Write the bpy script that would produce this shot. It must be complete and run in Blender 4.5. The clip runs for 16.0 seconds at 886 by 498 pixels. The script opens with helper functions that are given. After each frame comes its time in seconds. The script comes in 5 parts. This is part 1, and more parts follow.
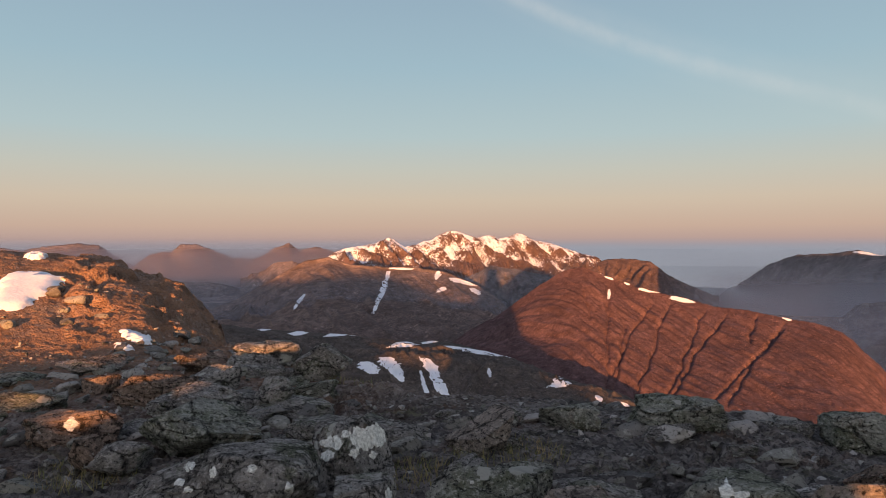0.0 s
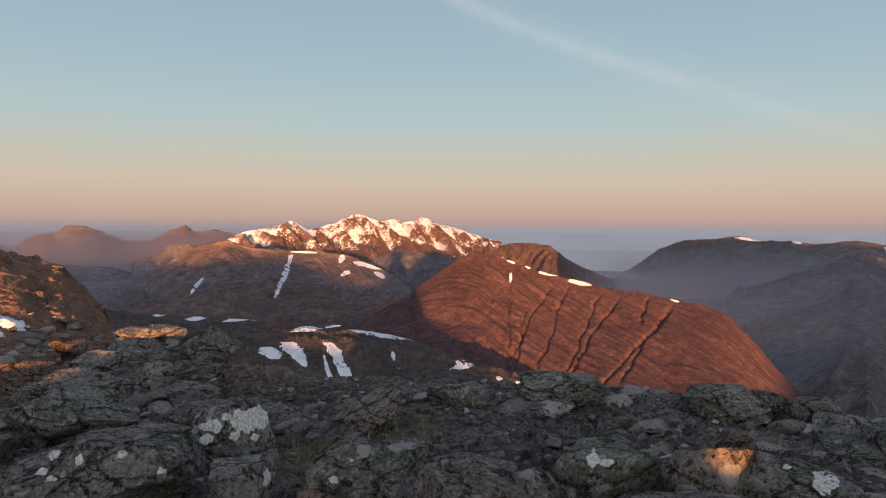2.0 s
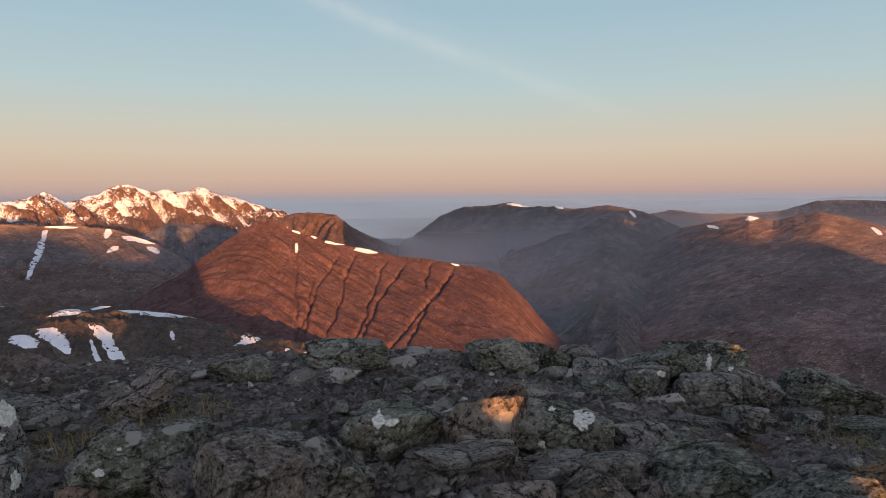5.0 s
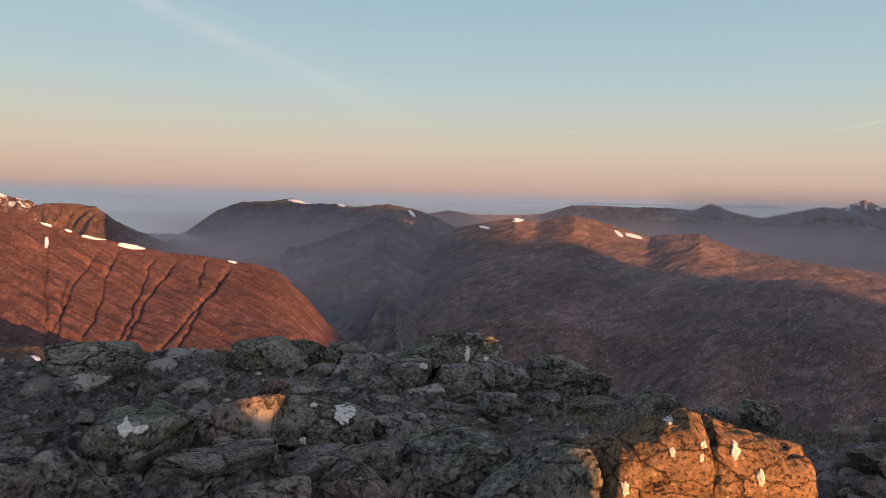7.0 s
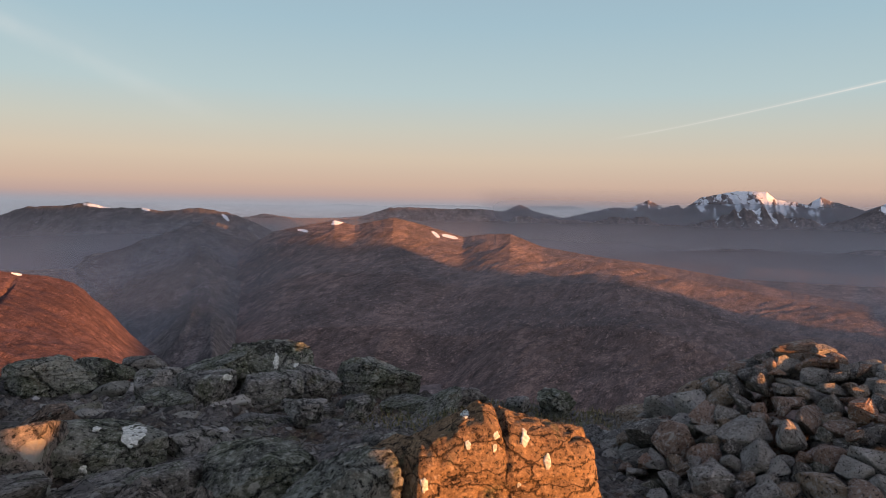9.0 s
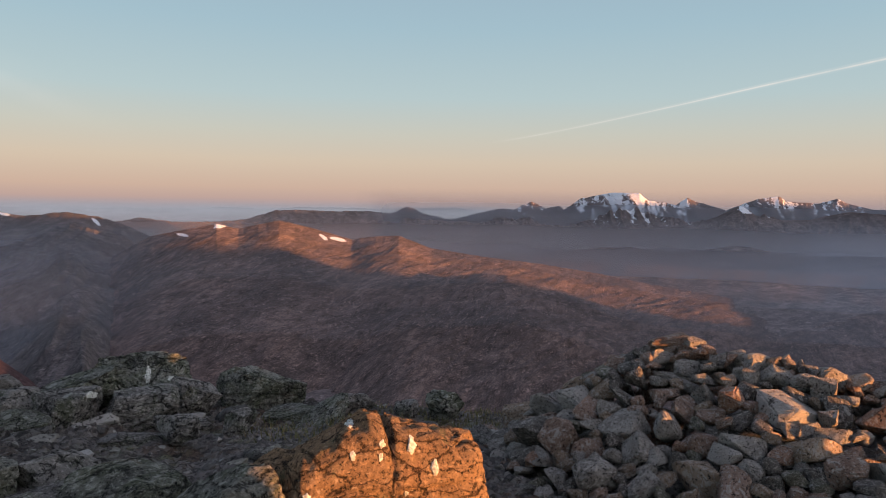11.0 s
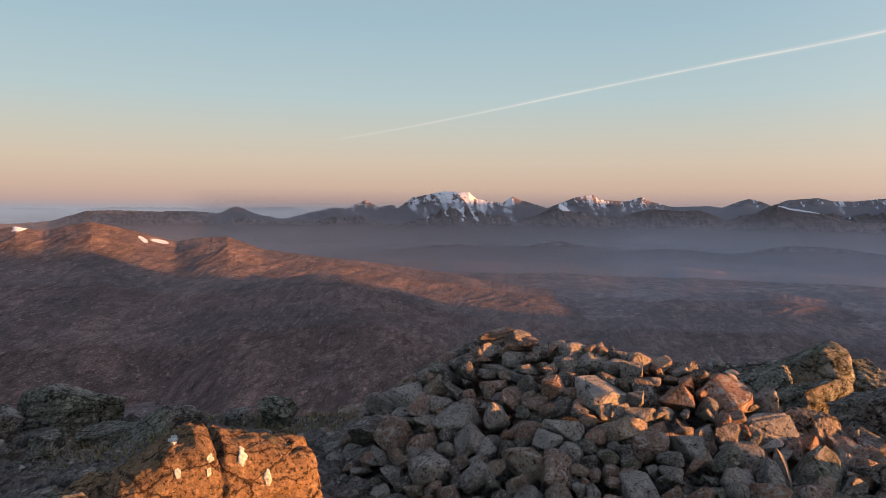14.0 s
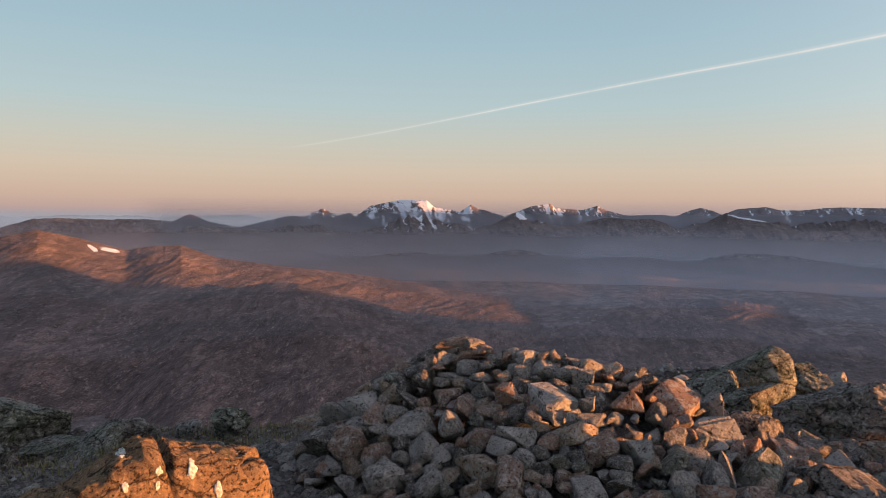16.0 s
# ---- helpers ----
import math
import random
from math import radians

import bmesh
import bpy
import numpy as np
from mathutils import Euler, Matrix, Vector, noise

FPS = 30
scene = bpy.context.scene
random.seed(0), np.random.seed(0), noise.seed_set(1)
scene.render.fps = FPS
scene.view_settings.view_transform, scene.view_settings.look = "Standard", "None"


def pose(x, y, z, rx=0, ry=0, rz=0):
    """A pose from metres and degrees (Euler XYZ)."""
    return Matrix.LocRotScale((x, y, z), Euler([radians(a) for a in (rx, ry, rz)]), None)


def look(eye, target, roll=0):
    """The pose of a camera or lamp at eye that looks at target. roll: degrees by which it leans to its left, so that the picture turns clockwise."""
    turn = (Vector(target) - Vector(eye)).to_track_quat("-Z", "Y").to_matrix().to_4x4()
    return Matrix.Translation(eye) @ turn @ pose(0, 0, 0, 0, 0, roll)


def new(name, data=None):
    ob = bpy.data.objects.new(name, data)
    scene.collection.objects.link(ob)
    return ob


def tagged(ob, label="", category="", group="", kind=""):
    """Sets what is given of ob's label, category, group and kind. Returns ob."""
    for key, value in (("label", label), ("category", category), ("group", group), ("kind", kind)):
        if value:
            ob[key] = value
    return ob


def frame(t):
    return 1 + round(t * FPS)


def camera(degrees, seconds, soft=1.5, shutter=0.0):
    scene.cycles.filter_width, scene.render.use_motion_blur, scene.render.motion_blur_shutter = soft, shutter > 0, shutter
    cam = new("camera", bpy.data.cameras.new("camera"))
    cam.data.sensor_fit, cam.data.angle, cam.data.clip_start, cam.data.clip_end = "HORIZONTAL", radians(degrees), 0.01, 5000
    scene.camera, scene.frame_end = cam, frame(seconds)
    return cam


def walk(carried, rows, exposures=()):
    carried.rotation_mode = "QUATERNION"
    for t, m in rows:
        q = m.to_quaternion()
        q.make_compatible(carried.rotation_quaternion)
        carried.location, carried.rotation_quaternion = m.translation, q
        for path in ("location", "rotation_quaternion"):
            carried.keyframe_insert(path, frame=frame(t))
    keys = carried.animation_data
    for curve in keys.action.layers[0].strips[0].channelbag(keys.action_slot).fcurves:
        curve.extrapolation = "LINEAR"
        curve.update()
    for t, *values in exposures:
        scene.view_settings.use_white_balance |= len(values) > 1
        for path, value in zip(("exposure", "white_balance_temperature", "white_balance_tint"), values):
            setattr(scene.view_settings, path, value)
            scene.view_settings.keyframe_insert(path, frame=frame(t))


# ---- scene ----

# ---------------------------------------------------------------- camera
EYE = 1.6
cam = camera(64.3, 16.0, soft=0.4)
# seconds, x, y, z from the first eye, yaw, pitch, roll
ROWS = [
    (0.0, 0.000, -0.000, -0.000, -0.01, -0.44, 0.12),
    (0.5, 0.023, -0.005, -0.003, -2.36, -0.81, 0.02),
    (1.0, 0.043, -0.008, -0.008, -4.04, -1.11, -0.07),
    (1.5, 0.086, -0.020, -0.009, -6.15, -1.38, -0.21),
    (2.0, 0.138, -0.042, -0.020, -7.74, -1.75, -0.31),
    (2.5, 0.159, -0.054, -0.025, -10.31, -2.10, -0.35),
    (3.0, 0.167, -0.011, -0.027, -14.48, -2.64, -0.47),
    (5.5, 0.196, 0.003, -0.046, -28.73, -4.57, 0.06),
    (6.0, 0.228, -0.039, -0.044, -33.89, -4.54, -0.64),
    (6.5, 0.237, -0.086, -0.040, -39.20, -4.42, -1.25),
    (7.0, 0.247, -0.114, -0.037, -42.57, -4.30, -1.50),
    (7.5, 0.257, -0.143, -0.039, -44.52, -4.14, -1.50),
    (8.0, 0.275, -0.173, -0.043, -47.82, -4.02, -1.49),
    (8.5, 0.313, -0.188, -0.035, -52.36, -3.87, -1.37),
    (9.0, 0.349, -0.185, -0.034, -57.20, -3.76, -1.16),
    (11.5, 0.508, -0.133, -0.042, -70.30, -3.31, -0.77),
    (12.0, 0.543, -0.113, -0.038, -75.67, -3.22, -0.72),
    (12.5, 0.506, -0.146, -0.028, -78.08, -3.32, -0.85),
    (13.0, 0.463, -0.159, -0.027, -78.60, -3.28, -0.74),
    (13.5, 0.461, -0.163, -0.027, -79.18, -3.32, -0.70),
    (14.0, 0.467, -0.171, -0.026, -79.71, -3.37, -0.54),
    (14.5, 0.477, -0.179, -0.024, -80.35, -3.29, -0.32),
    (15.0, 0.473, -0.172, -0.019, -81.35, -3.11, -0.37),
    (15.5, 0.457, -0.180, -0.018, -82.19, -2.88, -0.51),
    (16.0, 0.435, -0.205, -0.018, -83.10, -2.66, -0.61),
]
walk(cam, [(t, pose(x, y, EYE + z, 90 + pitch, roll, yaw)) for t, x, y, z, yaw, pitch, roll in ROWS], exposures=[(0.0, 1.5), (3.0, 1.52), (5.5, 1.6), (16.0, 1.6)])

# ---------------------------------------------------------------- light
SUN_AZ, SUN_EL = 176.0, 1.9          # degrees, anticlockwise from the first view's direction


def toward(az, el):
    a, e = radians(az), radians(el)
    return Vector((-math.sin(a) * math.cos(e), math.cos(a) * math.cos(e), math.sin(e)))


sun = new("sun", bpy.data.lights.new("sun", "SUN"))
sun.data.energy, sun.data.angle, sun.data.color = 4.8, radians(0.6), (1.0, 0.40, 0.128)
sun.matrix_world = look(toward(SUN_AZ, SUN_EL) * 100, (0, 0, 0))


class Nodes:
    """Short hand for node trees."""

    def __init__(self, tree):
        self.t = tree
        tree.nodes.clear()

    def n(self, kind, **props):
        node = self.t.nodes.new(kind)
        for key, value in props.items():
            if key in ("inputs", "ramp"):
                continue
            setattr(node, key, value)
        for key, value in props.get("inputs", {}).items():
            if hasattr(value, "is_output"):
                self.t.links.new(value, node.inputs[key])
            else:
                node.inputs[key].default_value = value
        if "ramp" in props:
            e = node.color_ramp.elements
            stops = props["ramp"]
            while len(e) < len(stops):
                e.new(0.5)
            for el, (p, c) in zip(e, stops):
                el.position = p
                el.color = (*c, 1) if isinstance(c, tuple) else (c, c, c, 1)
        return node

    def noise(self, vec, scale, detail=4, rough=0.55, distortion=0.0):
        return self.n("ShaderNodeTexNoise", inputs={"Vector": vec, "Scale": scale, "Detail": detail, "Roughness": rough, "Distortion": distortion}).outputs["Fac"]

    def ramp(self, fac, stops, mode="LINEAR"):
        node = self.n("ShaderNodeValToRGB", inputs={"Fac": fac}, ramp=stops)
        node.color_ramp.interpolation = mode
        return node.outputs["Color"]

    def math(self, op, a, b=0.0):
        return self.n("ShaderNodeMath", operation=op, inputs={0: a, 1: b}).outputs[0]

    def mix(self, fac, a, b, mode="MIX"):
        node = self.n("ShaderNodeMix", data_type="RGBA", blend_type=mode)
        for sock, v in ((node.inputs["Factor"], fac), (node.inputs[6], a), (node.inputs[7], b)):
            if hasattr(v, "is_output"):
                self.t.links.new(v, sock)
            else:
                sock.default_value = (*v, 1) if isinstance(v, tuple) else v
        return node.outputs[2]

    def bump(self, height, strength, distance, normal=None):
        ins = {"Height": height, "Strength": strength, "Distance": distance}
        if normal:
            ins["Normal"] = normal
        return self.n("ShaderNodeBump", inputs=ins).outputs["Normal"]

    def scaled(self, vec, s):
        return self.n("ShaderNodeVectorMath", operation="MULTIPLY", inputs={0: vec, 1: s}).outputs[0]


world = bpy.data.worlds.new("sky")
scene.world = world
world.use_nodes = True
w = Nodes(world.node_tree)
way = w.n("ShaderNodeTexCoord").outputs["Generated"]
height = w.n("ShaderNodeSeparateXYZ", inputs={0: way}).outputs["Z"]
SKY = [(0.0, (0.20, 0.21, 0.26)), (0.485, (0.25, 0.26, 0.32)), (0.4955, (0.32, 0.29, 0.33)), (0.501, (0.47, 0.34, 0.33)), (0.512, (0.60, 0.43, 0.35)), (0.53, (0.65, 0.53, 0.42)),
       (0.55, (0.58, 0.57, 0.50)), (0.575, (0.47, 0.58, 0.60)), (0.62, (0.37, 0.52, 0.60)), (0.68, (0.31, 0.43, 0.54)), (0.78, (0.27, 0.32, 0.45)), (1.0, (0.22, 0.27, 0.42))]
half = w.n("ShaderNodeMapRange", inputs={0: height, 1: -1.0, 2: 1.0, 3: 0.0, 4: 1.0}).outputs[0]
grad = w.ramp(half, SKY, "LINEAR")
sky = w.n("ShaderNodeTexSky", sky_type="NISHITA", sun_disc=False, sun_elevation=radians(SUN_EL + 1.0), sun_rotation=radians(-SUN_AZ), altitude=900.0).outputs[0]
both = w.mix(1.0, grad, w.scaled(sky, (0.012, 0.012, 0.012)), "ADD")
# the glow round the low sun, behind the first view
near_sun = w.n("ShaderNodeVectorMath", operation="DOT_PRODUCT", inputs={0: way, 1: tuple(toward(SUN_AZ, SUN_EL + 6))}).outputs["Value"]
glow = w.math("POWER", w.math("MAXIMUM", near_sun, 0.0), 2.5)
both = w.mix(glow, both, w.mix(1.0, both, (0.88, 0.70, 0.64), "ADD"))
back = w.n("ShaderNodeBackground", inputs={"Color": both, "Strength": 0.32})
w.n("ShaderNodeOutputWorld", inputs={"Surface": back.outputs[0]})


# ---------------------------------------------------------------- noise on arrays
def hash2(ix, iy, seed):
    h = (ix.astype(np.int64) * 374761393 + iy.astype(np.int64) * 668265263 + seed * 974634777) & 0xFFFFFFFF
    h = ((h ^ (h >> 13)) * 1274126177) & 0xFFFFFFFF
    h = ((h ^ (h >> 16)) * 2246822519) & 0xFFFFFFFF
    return ((h ^ (h >> 15)) & 0xFFFFFF) / float(0x1000000)


def vnoise(x, y, seed=0):
    """Smooth noise, -1 to 1."""
    ix, iy = np.floor(x), np.floor(y)
    fx, fy = x - ix, y - iy
    ux, uy = fx * fx * fx * (fx * (fx * 6 - 15) + 10), fy * fy * fy * (fy * (fy * 6 - 15) + 10)
    out = 0
    for dx in (0, 1):
        for dy in (0, 1):
            a = hash2(ix + dx, iy + dy, seed) * 2 * np.pi
            g = np.cos(a) * (fx - dx) + np.sin(a) * (fy - dy)
            out = out + g * (ux if dx else 1 - ux) * (uy if dy else 1 - uy)
    return out * 1.5


def fbm(x, y, octaves=4, seed=0, gain=0.5):
    out, a = 0, 1.0
    for o in range(octaves):
        out = out + a * vnoise(x * 2 ** o + 17.3 * o, y * 2 ** o - 9.1 * o, seed + o)
        a *= gain
    return out


def ridged(x, y, octaves=4, seed=0, gain=0.5):
    out, a = 0, 1.0
    for o in range(octaves):
        out = out + a * (1 - 2 * np.abs(vnoise(x * 2 ** o + 5.7 * o, y * 2 ** o + 3.3 * o, seed + o)))
        a *= gain
    return out


def cells(x, y, seed=0):
    """Nearest and second distance, the cell's random number and the offset from its middle."""
    ix, iy = np.floor(x), np.floor(y)
    f1, f2 = np.full(x.shape, 9.0), np.full(x.shape, 9.0)
    rid, ox, oy = np.zeros(x.shape), np.zeros(x.shape), np.zeros(x.shape)
    for dx in (-1, 0, 1):
        for dy in (-1, 0, 1):
            cx, cy = ix + dx, iy + dy
            px, py = x - cx - hash2(cx, cy, seed), y - cy - hash2(cx, cy, seed + 7)
            d = np.hypot(px, py)
            near = d < f1
            f2 = np.where(near, f1, np.minimum(f2, d))
            rid = np.where(near, hash2(cx, cy, seed + 13), rid)
            ox, oy = np.where(near, px, ox), np.where(near, py, oy)
            f1 = np.where(near, d, f1)
    return f1, f2, rid, ox, oy


def blocks(x, y, size, seed):
    """Height of tilted rock blocks with cracks between them, about -1 to 1."""
    f1, f2, rid, ox, oy = cells(x / size, y / size, seed)
    tx, ty = np.modf(rid * 37.7)[0] - 0.5, np.modf(rid * 91.3)[0] - 0.5
    crack = np.clip((f2 - f1) / 0.10, 0, 1)
    return (rid - 0.5) * 1.3 + (tx * ox + ty * oy) * 1.6 - 1.1 * (1 - crack) ** 2


def smooth(a, b, x):
    u = np.clip((x - a) / (b - a), 0, 1)
    return u * u * (3 - 2 * u)


# ---------------------------------------------------------------- materials
def material(name):
    m = bpy.data.materials.new(name)
    m.use_nodes = True
    return m, Nodes(m.node_tree)


def finish(k, color, rough, normal=None, spec=0.3):
    ins = {"Base Color": color, "Roughness": rough, "Specular IOR Level": spec}
    if normal:
        ins["Normal"] = normal
    k.n("ShaderNodeOutputMaterial", inputs={"Surface": k.n("ShaderNodeBsdfPrincipled", inputs=ins).outputs[0]})


def rock_material(name, dark, mid, moss=0.4, spots=0.5, pale=(0.56, 0.56, 0.50), scale=1.0, spot_scale=3.2, relief=0.10, rusty=0.35):
    """Weathered rock: mottled grey with mossy and rusty patches, hairline cracks and pale crusts of lichen; black pits
    put crevice shade into the colour.
    """
    m, k = material(name)
    at = k.n("ShaderNodeTexCoord").outputs["Object"]
    rnd = k.n("ShaderNodeObjectInfo").outputs["Random"]
    at = k.n("ShaderNodeVectorMath", operation="ADD", inputs={0: at, 1: k.n("ShaderNodeCombineXYZ", inputs={0: k.math("MULTIPLY", rnd, 40.0), 1: k.math("MULTIPLY", rnd, 17.0)}).outputs[0]}).outputs[0]
    big, mid_n, fine = k.noise(at, 2.2 * scale, 6, 0.62), k.noise(at, 9.0 * scale, 8, 0.72, 0.4), k.noise(at, 30.0 * scale, 8, 0.8)
    col = k.mix(k.ramp(big, [(0.36, 0.0), (0.62, 1.0)]), dark, mid)
    col = k.mix(k.math("MULTIPLY", rnd, 0.35), col, tuple(c * 1.2 for c in mid))
    mossy = k.ramp(k.noise(at, 3.4 * scale, 7, 0.66, 0.5), [(0.58 - 0.2 * moss, 0.0), (0.66 - 0.15 * moss, 1.0)])
    col = k.mix(k.math("MULTIPLY", mossy, 0.6), col, (0.115, 0.135, 0.072))
    rust = k.ramp(k.noise(at, 2.6 * scale, 6, 0.7, 0.8), [(0.57, 0.0), (0.66, 1.0)])
    col = k.mix(k.math("MULTIPLY", rust, rusty), col, (0.20, 0.115, 0.07))
    # near-black tones in blotches and pits stand in for shade in crevices
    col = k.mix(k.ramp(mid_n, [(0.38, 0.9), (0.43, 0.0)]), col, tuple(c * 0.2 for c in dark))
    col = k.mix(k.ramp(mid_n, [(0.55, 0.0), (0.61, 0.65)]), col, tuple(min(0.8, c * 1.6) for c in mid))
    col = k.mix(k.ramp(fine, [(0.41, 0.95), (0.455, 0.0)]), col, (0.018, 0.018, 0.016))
    col = k.mix(k.ramp(fine, [(0.54, 0.0), (0.60, 0.7)]), col, tuple(min(0.8, c * 1.75) for c in mid))
    warp = k.n("ShaderNodeVectorMath", operation="ADD", inputs={0: at, 1: k.scaled(k.n("ShaderNodeTexNoise", inputs={"Vector": at, "Scale": 9.0 * scale, "Detail": 6.0, "Roughness": 0.7}).outputs["Color"], (0.16 / scale,) * 3)}).outputs[0]
    seam = k.n("ShaderNodeTexVoronoi", feature="DISTANCE_TO_EDGE", inputs={"Vector": k.scaled(warp, (0.7, 0.7, 1.7)), "Scale": 3.0 * scale}).outputs["Distance"]
    split = k.ramp(seam, [(0.0, 1.0), (0.035, 0.0)])
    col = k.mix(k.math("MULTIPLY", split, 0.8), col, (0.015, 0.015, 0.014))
    speck = k.n("ShaderNodeTexVoronoi", inputs={"Vector": warp, "Scale": 20.0 * scale})
    pick = k.n("ShaderNodeSeparateXYZ", inputs={0: speck.outputs["Color"]}).outputs[0]
    dot = k.math("MULTIPLY", k.ramp(speck.outputs["Distance"], [(0.20, 1.0), (0.28, 0.0)]), k.ramp(pick, [(0.72, 0.0), (0.76, 1.0)]))
    col = k.mix(k.math("MULTIPLY", dot, 0.6), col, tuple(c * 0.8 for c in pale))
    spot = k.n("ShaderNodeTexVoronoi", inputs={"Vector": warp, "Scale": spot_scale * scale}).outputs["Distance"]
    where = k.noise(at, 1.6 * scale, 3, 0.5)
    size = k.math("ADD", k.math("MULTIPLY", k.math("SUBTRACT", where, 0.5), 1.5), spots * 0.6 - 0.12)
    mask = k.ramp(k.math("SUBTRACT", size, spot), [(0.0, 0.0), (0.03, 1.0)])
    col = k.mix(mask, col, k.mix(fine, tuple(c * 0.7 for c in pale), pale))
    h = k.math("ADD", k.math("ADD", k.math("MULTIPLY", fine, 0.35), mid_n), k.math("MULTIPLY", split, -0.6))
    finish(k, col, 0.92, k.bump(h, 1.0, relief / scale), 0.15)
    return m


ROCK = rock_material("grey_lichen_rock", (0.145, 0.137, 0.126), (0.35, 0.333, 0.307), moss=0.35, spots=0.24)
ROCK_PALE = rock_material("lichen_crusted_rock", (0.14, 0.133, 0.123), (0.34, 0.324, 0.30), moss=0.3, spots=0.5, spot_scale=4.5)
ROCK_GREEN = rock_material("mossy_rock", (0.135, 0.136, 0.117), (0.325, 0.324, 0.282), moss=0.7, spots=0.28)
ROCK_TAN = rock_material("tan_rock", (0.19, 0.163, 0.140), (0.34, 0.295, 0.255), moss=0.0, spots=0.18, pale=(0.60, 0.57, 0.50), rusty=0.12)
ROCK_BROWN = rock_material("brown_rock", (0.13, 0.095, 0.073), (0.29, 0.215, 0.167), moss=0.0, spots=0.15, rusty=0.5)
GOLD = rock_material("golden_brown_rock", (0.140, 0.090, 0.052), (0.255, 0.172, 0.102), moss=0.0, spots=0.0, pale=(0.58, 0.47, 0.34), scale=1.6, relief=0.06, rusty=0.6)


def stone_material():
    """Broken stones of several colours, each with its own tint, grain, black pits and pale crusts."""
    m, k = material("cairn_stone")
    rnd = k.n("ShaderNodeObjectInfo").outputs["Random"]
    at = k.n("ShaderNodeTexCoord").outputs["Object"]
    at = k.n("ShaderNodeVectorMath", operation="ADD", inputs={0: at, 1: k.n("ShaderNodeCombineXYZ", inputs={0: k.math("MULTIPLY", rnd, 40.0), 1: k.math("MULTIPLY", rnd, 17.0)}).outputs[0]}).outputs[0]
    tint = k.ramp(k.math("FRACT", k.math("MULTIPLY", rnd, 7.31)), [(0.0, (0.23, 0.21, 0.19)), (0.16, (0.42, 0.39, 0.355)), (0.34, (0.43, 0.30, 0.235)), (0.47, (0.47, 0.44, 0.405)), (0.58, (0.46, 0.35, 0.26)), (0.73, (0.27, 0.265, 0.207)), (0.81, (0.56, 0.53, 0.49)), (0.90, (0.47, 0.29, 0.205))], "CONSTANT")
    big, mid, fine = k.noise(at, 1.8, 5, 0.65), k.noise(at, 5.5, 8, 0.72, 0.3), k.noise(at, 17.0, 6, 0.75)
    col = k.mix(k.ramp(big, [(0.36, 0.0), (0.62, 1.0)]), k.mix(1.0, tint, (0.62, 0.60, 0.58), "MULTIPLY"), tint)
    col = k.mix(k.ramp(mid, [(0.37, 0.9), (0.41, 0.0)]), col, (0.035, 0.032, 0.03))
    col = k.mix(k.ramp(mid, [(0.54, 0.0), (0.58, 0.75)]), col, (0.58, 0.54, 0.49))
    col = k.mix(k.ramp(fine, [(0.39, 0.95), (0.43, 0.0)]), col, (0.03, 0.028, 0.026))
    col = k.mix(k.ramp(fine, [(0.55, 0.0), (0.60, 0.65)]), col, (0.58, 0.54, 0.49))
    h = k.math("ADD", k.math("MULTIPLY", mid, 0.8), k.math("MULTIPLY", fine, 0.4))
    finish(k, col, 0.9, k.bump(h, 1.0, 0.09), 0.2)
    return m


STONE = stone_material()


def rubble_material():
    m, k = material("rubble")
    rnd = k.n("ShaderNodeNewGeometry").outputs["Random Per Island"]
    at = k.n("ShaderNodeTexCoord").outputs["Object"]
    col = k.ramp(rnd, [(0.0, (0.09, 0.086, 0.081)), (0.35, (0.18, 0.171, 0.157)), (0.6, (0.20, 0.196, 0.162)), (0.9, (0.31, 0.292, 0.269)), (1.0, (0.45, 0.43, 0.40))])
    mid, fine = k.noise(at, 9.0, 8, 0.72, 0.4), k.noise(at, 36.0, 7, 0.78)
    col = k.mix(k.ramp(mid, [(0.39, 0.9), (0.44, 0.0)]), col, (0.03, 0.029, 0.026))
    col = k.mix(k.ramp(mid, [(0.56, 0.0), (0.62, 0.5)]), col, (0.42, 0.42, 0.37))
    col = k.mix(k.ramp(fine, [(0.40, 0.9), (0.44, 0.0)]), col, (0.022, 0.022, 0.02))
    finish(k, col, 0.92, k.bump(k.math("ADD", mid, k.math("MULTIPLY", fine, 0.4)), 0.9, 0.035), 0.15)
    return m


RUBBLE = rubble_material()


